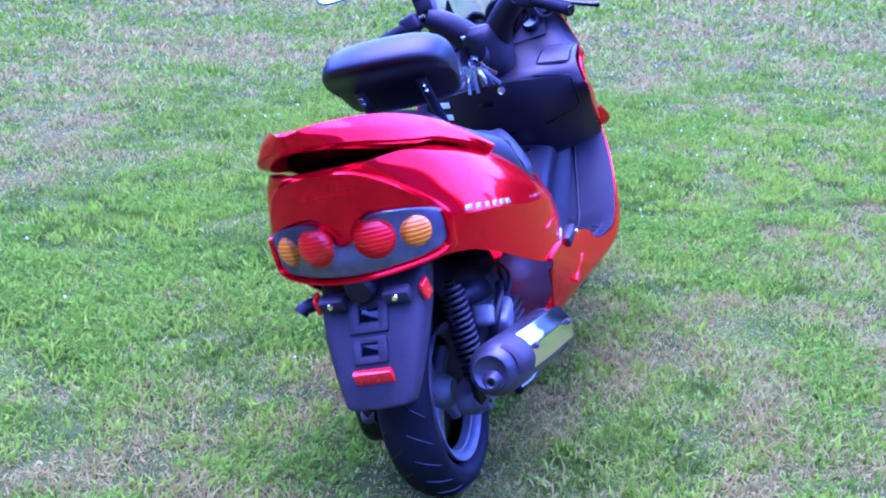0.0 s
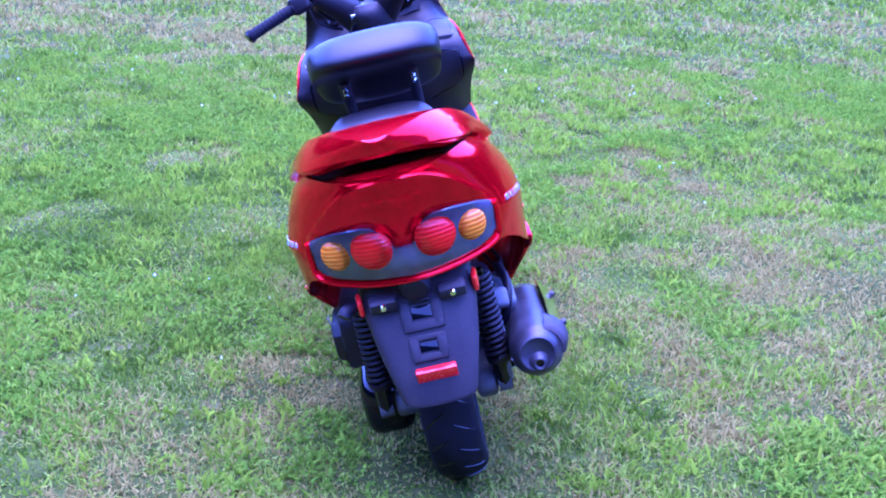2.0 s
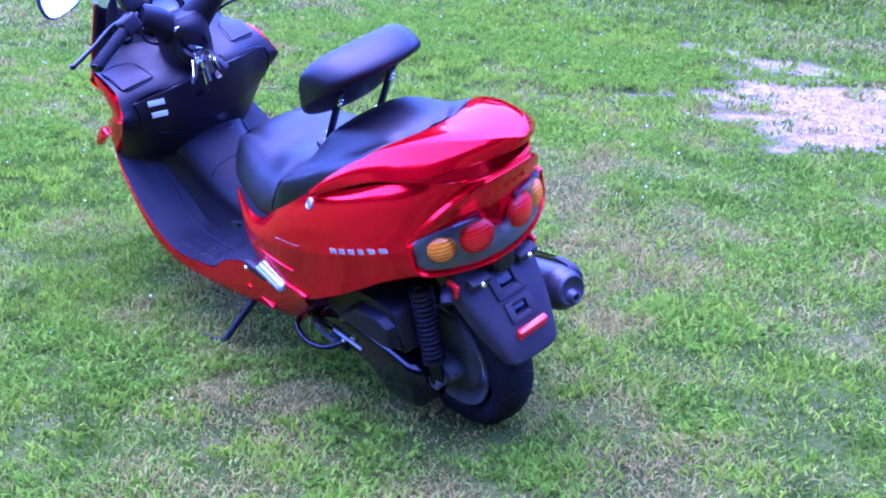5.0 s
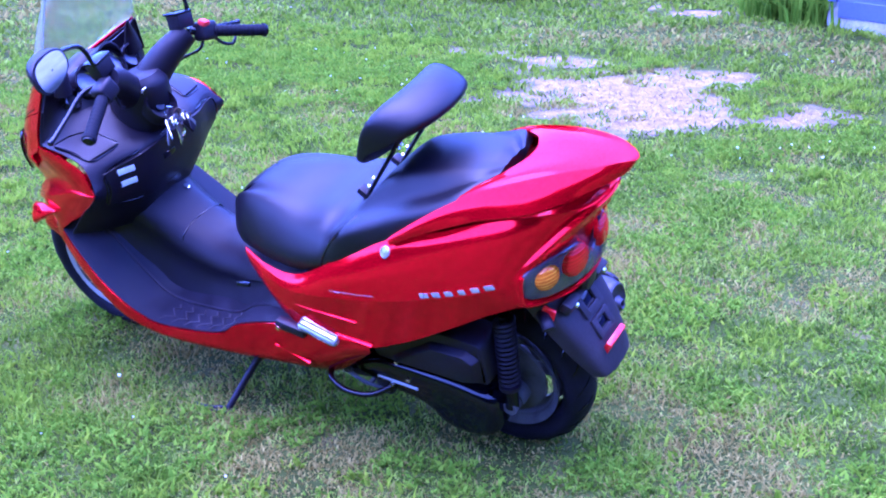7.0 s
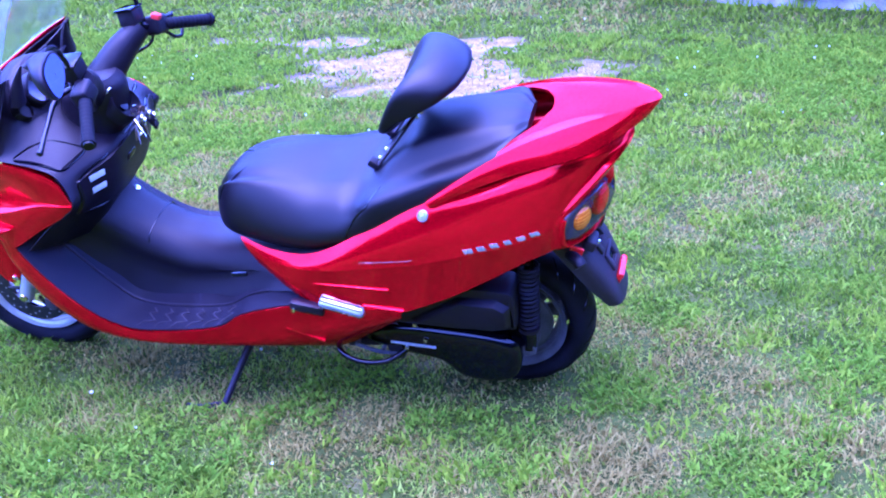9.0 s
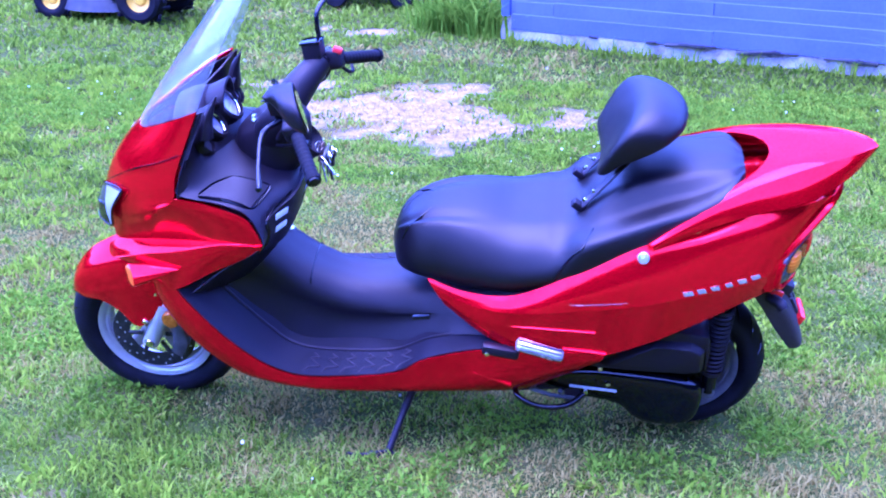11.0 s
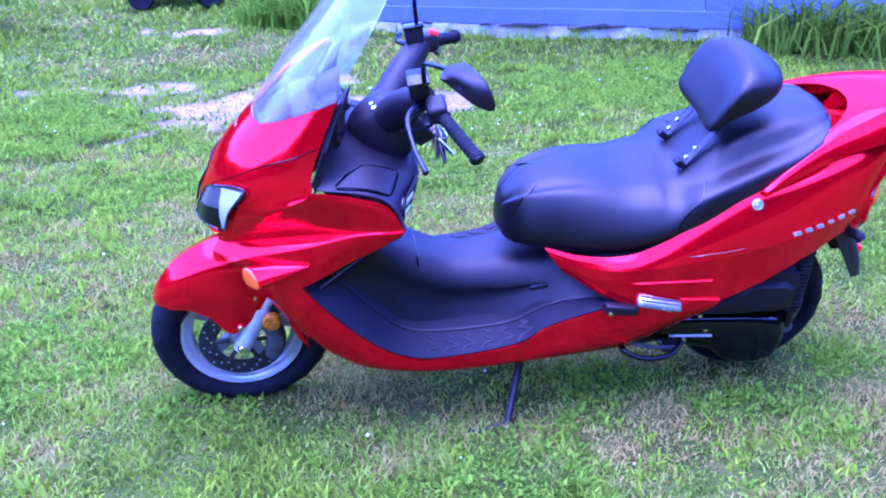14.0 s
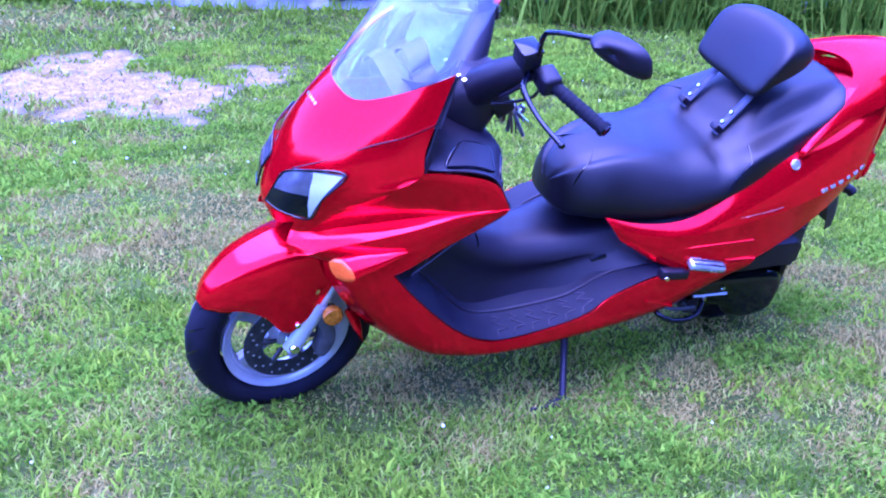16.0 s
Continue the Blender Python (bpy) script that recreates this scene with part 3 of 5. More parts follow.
def seat_rings():
    keys = [(.815, .03, .60, .63, .645), (.795, .095, .58, .655, .688), (.745, .15, .583, .688, .728), (.67, .182, .584, .705, .752), (.58, .210, .586, .71, .757), (.48, .232, .596, .71, .747), (.40, .243, .620, .715, .755),
            (.37, .245, .634, .725, .757), (.34, .247, .648, .742, .762), (.30, .246, .668, .768, .782), (.25, .240, .695, .79, .832), (.19, .229, .73, .812, .88), (.11, .216, .77, .842, .907), (.02, .20, .815, .872, .92), (-.06, .165, .86, .905, .922), (-.10, .08, .888, .905, .912)]
    rings = []
    for x, w, lo, zb, hi in keys:
        pillion = [(w * .6, lo - .01), (w * .96, lo), (w * 1.0, lo + .35 * (zb - lo)), (w * .95, zb - .012), (w * .83, zb), (w * .66, zb + .15 * (hi - zb)), (w * .48, zb + .78 * (hi - zb)), (w * .3, hi - .003)]
        rider = [(w * .6, lo - .01), (w * .92, lo), (w * 1.0, lo + .27 * (hi - lo)), (w * .94, lo + .52 * (hi - lo)), (w * .81, lo + .77 * (hi - lo)), (w * .65, lo + .92 * (hi - lo)), (w * .48, lo + .985 * (hi - lo)), (w * .3, hi - .001)]
        nose = min(max((x - .52) / .12, 0), 1)
        rider[5] = (rider[5][0], rider[5][1] + .005 * nose)
        rider[6] = (rider[6][0], rider[6][1] - .007 * nose)
        f = min(max((x - .30) / .09, 0), 1)
        half = [(0, lo - .012)] + [(a[0] * (1 - f) + b[0] * f, a[1] * (1 - f) + b[1] * f) for a, b in zip(pillion, rider)]
        rings.append([(x, y, z) for y, z in half] + [(x, 0, hi)] + [(x, -y, z) for y, z in half[:0:-1]])
    return rings


part("seat", loft(seat_rings(), 70, 54), VINYL, scooter, "black vinyl two-level saddle")

seat_skin = skin(loft(seat_rings(), 70, 54))
# creases in the vinyl are drawn as dark gloss lines, for their shade
for side in (1, -1):
    seam = [(.372, .655), (.358, .685), (.342, .712), (.322, .738), (.298, .762)]
    line = [tuple(seat_skin((x, .5 * side, z), (0, -side, 0))[0]) for x, z in seam] + [tuple(seat_skin((.275, .17 * side, 1.2), (0, 0, -1))[0])]
    part("crease_shade_line", tube(line, .003, 6, 26), GLOSS, scooter)
    # the V that parts the nose from the flanks, a dark line likewise
    line = [tuple(seat_skin((x, y * side, 1.2), (0, 0, -1))[0]) for x, y in ((.70, .034), (.72, .058), (.742, .08), (.764, .093), (.782, .096))]
    part("crease_shade_line", tube(line, [.0006, .002, .003, .003, .002], 6, 24), GLOSS, scooter)

# backrest on two flat steel posts
lean_n = np.array((.80, 0, .60))


def pad():
    side = np.array([(.250, .893), (.277, .906), (.252, .966), (.214, 1.036), (.174, 1.078), (.118, 1.076), (.062, 1.042), (.07, 1.014), (.146, .984), (.2, .936)])
    rings = []
    for y, k in ((-.185, .15), (-.182, .46), (-.172, .68), (-.153, .83), (-.117, .94), (-.068, .985), (-.016, 1.0), (.036, .985), (.085, .94), (.121, .83), (.14, .68), (.15, .46), (.153, .15)):
        e = ((y + .016) / .17) ** 2
        c = np.array((.192 + .018 * e, .974 - .028 * e))
        q = c + (side - c) * k * .97 + (.034 * e - .010, 0)
        rings.append([(x, -.016 + (y + .016) * (1 - .13 * min(max((1.035 - z) / .13, 0), 1)), z) for x, z in q])
    return loft(rings, 41, 40)


part("backrest", pad(), VINYL, scooter, "padded black vinyl passenger backrest")
for side in (1, -1):
    y = .082 * side - .014
    p0, p1 = np.array((.318, y, .768)), np.array((.165, y, .965))
    post = part("backrest_post", tube([p0, p1], .014, 8, flat=.4), STEEL, scooter, "flat black steel backrest post")
    for f in (.86, .93):
        c = p0 + (p1 - p0) * f - lean_n * .006
        part("bolt", lathe([(0, .006), (.005, .006), (.007, .002), (.007, -.004)], c, -lean_n, 10), CHROME, post)
    for f in (.16, .3):
        c = p0 + (p1 - p0) * f + lean_n * .006
        part("bolt", lathe([(0, .006), (.005, .006), (.007, .002), (.007, -.004)], c, lean_n, 10), CHROME, post)
    part("bracket", block((.05, .03, .02), Matrix.Translation((.31, y, .782)) @ pose(0, 0, 0, 0, -36, 0), .005), PLASTIC, post)


# footwell: tunnel, boards and the inner leg shield
def tunnel():
    keys = [(.42, .60, .18, .245, .46), (.60, .545, .15, .225, .45), (.75, .505, .12, .185, .375), (.85, .488, .10, .165, .335), (.95, .492, .095, .16, .325), (1.05, .535, .095, .16, .335), (1.13, .592, .10, .17, .36), (1.21, .655, .12, .185, .43), (1.29, .72, .14, .2, .5)]
    rows = []
    for x, zt, wt, wb, zb in keys:
        rows.append([(x, wb, zb), (x, wt + .3 * (wb - wt), zb + .45 * (zt - zb)), (x, wt + .02, zt - .05), (x, wt * .85, zt - .012), (x, wt * .45, zt), (x, 0, zt + .001)])
    return patch(rows, 40, 29, 0.003, whole=True)


part("tunnel", tunnel(), PLASTIC, scooter, "black textured plastic centre tunnel")


def board():
    edge = [(1.378, .270, .586), (1.345, .282, .546), (1.27, .298, .469), (1.19, .305, .399), (1.11, .307, .352), (1.01, .307, .335), (.80, .300, .359), (.70, .293, .412), (.60, .283, .438), (.50, .272, .45)]
    mid = [(1.34, .205, .60), (1.31, .21, .555), (1.245, .217, .48), (1.17, .22, .405), (1.10, .22, .352), (1.0, .22, .337), (.80, .22, .359), (.70, .225, .412), (.60, .23, .441), (.50, .235, .458)]
    inner = [(1.30, .12, .62), (1.27, .125, .57), (1.21, .13, .49), (1.145, .13, .415), (1.09, .135, .362), (1.0, .135, .345), (.80, .14, .365), (.70, .16, .42), (.60, .19, .452), (.50, .21, .47)]
    return patch([edge, mid, inner], 9, 44, 0.004)


both("floorboard", board, FLOOR_MAT, label="black ribbed rubber floorboard")


# zigzag tread of the mats, laid on the boards
board_skin = skin(board())


def zigzag(pts):
    line = []
    for a, b in zip(pts, pts[1:]):
        for f in np.linspace(0, 1, 6)[:-1]:
            line.append(tuple(board_skin((a[0] + (b[0] - a[0]) * f, a[1] + (b[1] - a[1]) * f, 1.2), (0, 0, -1))[0] + Vector((0, 0, .0012))))
    return tube(line, .0025, 6, len(line))


for k in range(6):
    x = 1.045 - k * .052
    both("tread_rib", lambda: zigzag([(x, .296), (x - .012, .276), (x - .044, .27), (x - .012, .24), (x - .036, .234), (x - .016, .214)]), GUARD)
both("mat_border", lambda: tube([tuple(board_skin((x, y, 1.2), (0, 0, -1))[0]) for x, y in zip(np.linspace(1.30, .60, 30), np.linspace(.185, .215, 30))], .005, 8, 30), PLASTIC)


def shield():
    r = [[(1.33, .275, .58), (1.26, .22, .57), (1.20, .12, .56), (1.20, 0, .57)],
         [(1.22, .287, .68), (1.17, .22, .66), (1.13, .12, .645), (1.13, 0, .64)],
         [(1.12, .306, .757), (1.118, .22, .735), (1.085, .12, .725), (1.08, 0, .72)],
         [(1.122, .292, .79), (1.108, .22, .80), (1.065, .12, .80), (1.06, 0, .80)],
         [(1.155, .277, .838), (1.118, .22, .832), (1.072, .12, .837), (1.066, 0, .837)]]
    r += [[(1.22, .272, .862), (1.17, .21, .866), (1.14, .12, .87), (1.13, 0, .86)],
         [(1.335, .257, .877), (1.26, .21, .897), (1.23, .12, .91), (1.22, 0, .91)],
         [(1.32, .238, .93), (1.30, .195, .96), (1.31, .12, .97), (1.32, 0, .97)],
         [(1.275, .203, 1.082), (1.29, .17, 1.06), (1.33, .1, 1.03), (1.36, 0, 1.02)]]
    return patch(r, 40, 41, 0.004, whole=True)


part("leg_shield", shield(), PLASTIC, scooter, "black plastic inner leg shield and dashboard")


# front fairing
def upper_cowl():
    r = [[(1.27, .205, 1.092), (1.33, .19, 1.06), (1.40, .152, 1.02), (1.46, .085, .985), (1.477, 0, .985)],
         [(1.335, .247, .93), (1.41, .217, .925), (1.485, .165, .91), (1.545, .085, .89), (1.56, 0, .888)],
         [(1.345, .267, .866), (1.43, .238, .848), (1.53, .172, .825), (1.595, .078, .79), (1.612, 0, .785)],
         [(1.40, .262, .83), (1.46, .235, .80), (1.555, .16, .75), (1.62, .068, .705), (1.637, 0, .695)],
         [(1.43, .235, .78), (1.48, .21, .75), (1.555, .14, .69), (1.60, .06, .645), (1.615, 0, .635)]]
    return patch(r, 32, 45, 0.004, whole=True)


def cowl_liner():
    r = [[(1.256, .200, 1.088), (1.316, .185, 1.056), (1.386, .147, 1.016), (1.446, .082, .981), (1.463, 0, .981)],
         [(1.30, .236, .97), (1.36, .212, .962), (1.43, .165, .945), (1.49, .085, .93), (1.505, 0, .928)]]
    return patch(r, 8, 45, 0.003, whole=True)


part("cowl_liner", cowl_liner(), PLASTIC, scooter, "black inner liner of the cowl")
both("liner_strip", lambda: patch([[(1.262, .203, 1.088), (1.324, .243, .935), (1.336, .263, .868)], [(1.285, .178, 1.062), (1.305, .214, .94), (1.29, .232, .88)]], 6, 14, .003), PLASTIC)
part("front_cowl", upper_cowl(), RED, scooter, "glossy candy-red front cowl")


def side_cowl():
    """An overhang under the cowl's edge down to a sharp valley, a bright facet that tapers to the rear, and the flank below it."""
    top = [(1.585, .10, .70), (1.525, .188, .795), (1.44, .228, .838), (1.34, .266, .868), (1.222, .283, .857), (1.15, .29, .83), (1.112, .304, .772)]
    over = [(1.585, .108, .685), (1.522, .187, .757), (1.437, .226, .803), (1.338, .265, .832), (1.222, .289, .83), (1.15, .296, .812), (1.112, .305, .772)]
    valley = [(1.59, .095, .64), (1.555, .138, .652), (1.45, .190, .688), (1.342, .234, .720), (1.235, .282, .753), (1.16, .301, .765), (1.112, .305, .770)]
    facet = [(1.605, .12, .62), (1.568, .158, .632), (1.455, .213, .679), (1.344, .252, .714), (1.235, .287, .752), (1.16, .302, .764), (1.112, .305, .769)]
    ridge = [(1.605, .13, .60), (1.572, .173, .611), (1.462, .229, .664), (1.348, .264, .705), (1.236, .290, .749), (1.16, .303, .763), (1.112, .305, .768)]
    under = [(1.565, .125, .585), (1.525, .18, .592), (1.435, .245, .622), (1.345, .274, .664), (1.245, .292, .718), (1.165, .301, .75), (1.115, .304, .762)]
    low = [(1.53, .10, .57), (1.48, .185, .57), (1.43, .24, .58), (1.375, .272, .585), (1.26, .284, .66), (1.17, .294, .715), (1.118, .302, .752)]
    return join(patch([top, over, valley], 15, 43, .004), patch([valley, facet, ridge], 7, 43, .004), patch([ridge, under, low], 13, 43, .004))


both("side_cowl", side_cowl, RED, label="sharply creased candy-red side cowl")


def lower_cowl():
    front = [(1.52, .12, .60), (1.49, .14, .50), (1.42, .16, .40), (1.32, .17, .31), (1.20, .15, .25), (1.0, .14, .23), (.6, .145, .222), (.46, .198, .252), (.335, .25, .352), (.245, .275, .432)]
    outer = [(1.48, .2, .59), (1.45, .225, .51), (1.385, .25, .42), (1.29, .265, .335), (1.19, .262, .28), (1.0, .255, .26), (.62, .218, .245), (.46, .226, .262), (.33, .260, .36), (.235, .29, .44)]
    swell = [(1.44, .245, .59), (1.40, .27, .525), (1.335, .288, .45), (1.255, .302, .378), (1.165, .308, .318), (1.0, .308, .29), (.70, .294, .30), (.50, .288, .34), (.35, .290, .412), (.23, .297, .456)]
    edge = [(1.378, .274, .585), (1.345, .286, .545), (1.27, .302, .468), (1.19, .309, .398), (1.11, .311, .350), (1.01, .311, .332), (.79, .304, .360), (.70, .297, .412), (.50, .287, .458), (.225, .299, .47)]
    return patch([front, outer, swell, edge], 21, 46, 0.004)


both("lower_cowl", lower_cowl, RED, label="candy-red lower cowl below the footwell")
part("belly_pan", patch([[(1.30, .17, .30), (1.30, 0, .30)], [(1.18, .15, .245), (1.18, 0, .24)], [(.6, .14, .215), (.6, 0, .21)], [(.46, .15, .245), (.46, 0, .24)]], 16, 5, .004, whole=True), PLASTIC, scooter)


def screen():
    r = [[(1.272, .205, 1.09), (1.335, .19, 1.062), (1.405, .152, 1.022), (1.463, .085, .987), (1.48, 0, .987)],
         [(1.235, .20, 1.17), (1.295, .18, 1.15), (1.35, .142, 1.125), (1.39, .078, 1.105), (1.402, 0, 1.10)],
         [(1.18, .19, 1.28), (1.225, .168, 1.265), (1.265, .13, 1.25), (1.295, .07, 1.235), (1.303, 0, 1.23)],
         [(1.115, .155, 1.40), (1.135, .135, 1.40), (1.155, .1, 1.398), (1.17, .055, 1.395), (1.175, 0, 1.395)]]
    return patch(r, 20, 33, 0.003, whole=True)


screen_ob = part("windscreen", screen(), CLEAR, scooter, "clear tall acrylic windscreen")
screen_ob.visible_shadow = False


# wheels
def wheel(name, centre, R, width, rim_r, spokes, label):
    c = Vector(centre)
    w = part(name, lathe([(rim_r - .014, -width * .33), (rim_r - .006, -width * .42), (rim_r + .004, -width * .45), (rim_r + .004, -width * .38), (rim_r - .02, -width * .3), (rim_r - .03, 0),
                          (rim_r - .02, width * .3), (rim_r + .004, width * .38), (rim_r + .004, width * .45), (rim_r - .006, width * .42), (rim_r - .014, width * .33), (rim_r - .03, 0)], c, (0, 1, 0), 56, closed=True), ALLOY, scooter, label)
    prof = []
    for a in np.linspace(-2.55, 2.55, 21):
        prof.append(((R + rim_r) / 2 + (R - rim_r) / 2 * math.cos(a), width / 2 * math.sin(a) * (1.0 if abs(a) < 2.2 else .94)))
    tyre = part("tyre", lathe(prof, c, (0, 1, 0), 72), RUBBER, w, "black rubber tyre")
    # slanted rain grooves: slightly raised gloss-black strips, for the shade inside a groove
    groove_strips = []
    for k in range(22):
        for side in (1, -1):
            line = []
            for f in np.linspace(0, 1, 6):
                a, turn = (.12 + .95 * f), 2 * math.pi * (k + .5 * (side > 0)) / 22 + .17 * f
                r, y = (R + rim_r) / 2 + (R - rim_r) / 2 * math.cos(a) + .0002, side * width / 2 * math.sin(a)
                line.append(c + Vector((r * math.cos(turn), y, r * math.sin(turn))))
            groove_strips.append(tube(line, [.0008, .0018, .0022, .0022, .0018, .0008], 6, 9))
    part("groove_shade_strip", join(*groove_strips), GLOSS, tyre)
    part("hub", lathe([(0, -.05), (.03, -.05), (.042, -.03), (.042, .03), (.03, .05), (0, .05)], c, (0, 1, 0), 24), ALLOY, w)
    for k in range(spokes):
        a = 2 * math.pi * k / spokes + .5
        d = Vector((math.cos(a), 0, math.sin(a)))
        part("spoke", tube([c + d * .035, c + d * (.1), c + d * (rim_r - .018)], [.018, .015, .02], 8, flat=1.3), ALLOY, w)
    return w


ALLOY_FRONT, ALLOY = ALLOY, WHEEL
front_wheel = wheel("front_wheel", (1.548, 0, .262), .262, .108, .172, 5, "five-spoke silver alloy front wheel")
# rear wheel: its dust and the shade on its left side share this tone
ALLOY = GRIMY_DARK
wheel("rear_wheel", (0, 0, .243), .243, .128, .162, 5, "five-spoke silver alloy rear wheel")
ALLOY = ALLOY_FRONT


# ---- scooter details ----
def plate(outline, centre, off, depth, depth_in=0.0):
    """A panel that follows the rounded tail; outline: the left half, from the top middle to the bottom middle, in y and z."""
    half = spline(outline, 26)
    loop = np.concatenate([half, (half * (-1, 1))[::-1][1:-1]])
    c = np.array(centre)
    rings = []
    for s, o in ((.02, off + depth_in), (.35, off + depth_in * .8), (.65, off + depth_in * .5), (.88, off), (.975, off), (1.0, off - depth * .3), (1.0, off - depth)):
        q = c + (loop - c) * s
        rings.append([(tail_x(y, z) - o, y, z) for y, z in q])
    return loft(rings, caps=True)


part("tail_face", plate([(0, .866), (.07, .858), (.125, .825), (.18, .76), (.21, .712), (.208, .665), (.196, .626), (.10, .612), (0, .608)], (0, .70), .012, .02, -.006), RED, scooter, "candy-red rear face of the tail")
lamp = part("tail_lamp", plate([(0, .694), (.022, .697), (.04, .73), (.07, .752), (.12, .75), (.17, .738), (.199, .722), (.198, .69), (.186, .647), (.09, .632), (0, .628)], (0, .665), .018, .012), HOUSING, scooter, "smoked four-lens tail lamp cluster")
part("lamp_rim", tube([(tail_x(y, z) - .016, y, z) for y, z in ((.202, .722), (.205, .69), (.192, .637), (.10, .622), (0, .618), (-.10, .622), (-.192, .637), (-.205, .69), (-.202, .722))], .007, 8, 50), RED, lamp)
for side in (1, -1):
    for y, z, r, mat, name in ((.068, .70, .043, LENS_RED, "stop_lens"), (.147, .694, .033, LENS_AMBER, "indicator_lens")):
        x = tail_x(y, z) - .016
        n = Vector((-1, 4.0 * y * side * .9, -.05)).normalized()
        prof = [(r * 1.04, -.006), (r * 1.04, .002)] + [(r * (math.cos(a) + .012 * (k % 2)), .002 + r * .44 * math.sin(a)) for k, a in enumerate(np.linspace(.08, 1.5, 12))] + [(0, .002 + r * .44)]
        part(name, lathe(prof, (x, y * side, z), n, 32), mat, lamp)
cover = part("lamp_cover", plate([(0, .696), (.022, .699), (.04, .731), (.07, .753), (.12, .751), (.17, .739), (.201, .722), (.200, .69), (.187, .645), (.09, .630), (0, .626)], (0, .672), .02, .012, .02), COVER, lamp, "clear outer lamp cover")
cover.visible_shadow = False
# moulded maker's mark on the tail: plain raised bars
for k in range(5):
    y = .052 - k * .026
    part("badge_bar", block((.002, .017, .009), Matrix.Translation((tail_x(y, .815) - .011, y, .815 - .08 * y * y)), .0006), RED, scooter)
# side lettering as plain silver bars, lying on the panels
flank = skin(rear_body())
for side in (1, -1):
    def on_flank(x, z, ahead=(-1, 0, .32)):
        m = on_skin(flank, (x, .6, z), (0, -1, 0), ahead)
        return m
    for k, wide in enumerate((.024, .021, .021, .017, .021, .024)):
        f = k / 5
        m = on_flank(.03 - .165 * f, .668 + .034 * f, (-1, 0, .2))
        bar = block((wide, .0125, .003), m @ Matrix.Translation((0, 0, .0005)) @ Matrix(((1, -.35, 0, 0), (0, 1, 0, 0), (0, 0, 1, 0), (0, 0, 0, 1))), .001)
        part("badge_bar", bar if side > 0 else mirrored(bar), BADGE, scooter)
    stripe = tube([tuple(on_flank(x, z).translation) for x, z in ((.325, .618), (.29, .6225), (.255, .627), (.22, .631), (.18, .637))], .0008, 6, 9)
    part("pin_stripe", stripe if side > 0 else mirrored(stripe), BADGE, scooter)
    if side < 0:
        continue
    m = on_flank(.147, .748)
    lock = join(lathe([(.0155, -.004), (.0155, .003), (.0125, .005), (.0115, .003)], m.translation, m.col[2].to_3d(), 24), lathe([(.0115, .003), (.004, .0035), (0, .0035)], m.translation, m.col[2].to_3d(), 24))
    part("seat_lock", lock, BADGE, scooter, "round chrome seat lock")


# rear mudguard and plate carrier
def guard():
    r = [[(-.13, .125, .60), (-.175, .118, .615), (-.185, .06, .62), (-.187, 0, .62)],
         [(-.18, .125, .53), (-.228, .116, .54), (-.24, .06, .545), (-.242, 0, .545)],
         [(-.235, .107, .435), (-.28, .099, .445), (-.293, .055, .45), (-.295, 0, .45)],
         [(-.285, .083, .355), (-.315, .077, .36), (-.326, .045, .362), (-.328, 0, .362)],
         [(-.29, .075, .343), (-.318, .068, .345), (-.33, .04, .346), (-.332, 0, .346)]]
    return patch(r, 26, 29, .005, whole=True)


mud = part("rear_mudguard", guard(), GUARD, scooter, "weathered grey plastic rear mudguard")
tilt = pose(0, 0, 0, 0, -27, 0)
guard_skin = skin(guard())


def on_guard(y, z):
    return on_skin(guard_skin, (-.6, y, z), (1, 0, 0), (0, 1, 0))


part("reflector", block((.016, .088, .034), Matrix.Translation((-.315, -.004, .413)) @ tilt, .003), REFL_RED, mud, "red rectangular rear reflector")
for zc, w, h in ((.528, .09, .066), (.462, .078, .05)):
    bars = [block((a, b, .016), on_guard(y, zc + dz), .003) for y, dz, a, b in ((0, h * .40, w, h * .26), (0, -h * .36, w, h * .3), (w * .38, 0, w * .26, h * .95), (-w * .38, 0, w * .26, h * .95))]
    bracket = part("plate_bracket", join(*bars), GUARD, mud, "grey bolted plate bracket")
    part("slot", block((w * .52, h * .42, .004), on_guard(0, zc + .002), .001), GLOSS, bracket)
for side in (1, -1):
    part("bracket_arm", block((.03, .06, .032), Matrix.Translation((-.25, .075 * side, .567)) @ tilt, .006), GUARD, mud)
    part("slot_bolt", lathe([(0, .005), (.006, .005), (.008, 0)], (-.268, .075 * side, .565), (-1, 0, -.2), 10), CHROME, mud)
    part("side_reflector", block((.036, .012, .042), Matrix.Translation((-.215, .127 * side, .562)) @ pose(0, 0, 0, 0, -20, 6 * side), .005, 2), REFL_RED, mud, "red side reflector")
part("plate_lamp", lathe([(.034, -.03), (.034, .01), (.026, .02), (0, .024)], (-.255, 0, .595), (-1, 0, -.25), 20), PLASTIC, mud, "black plate lamp hood")
part("helmet_hook", tube([(-.2, .13, .56), (-.225, .155, .56), (-.235, .165, .55)], .016, 10), PLASTIC, mud)


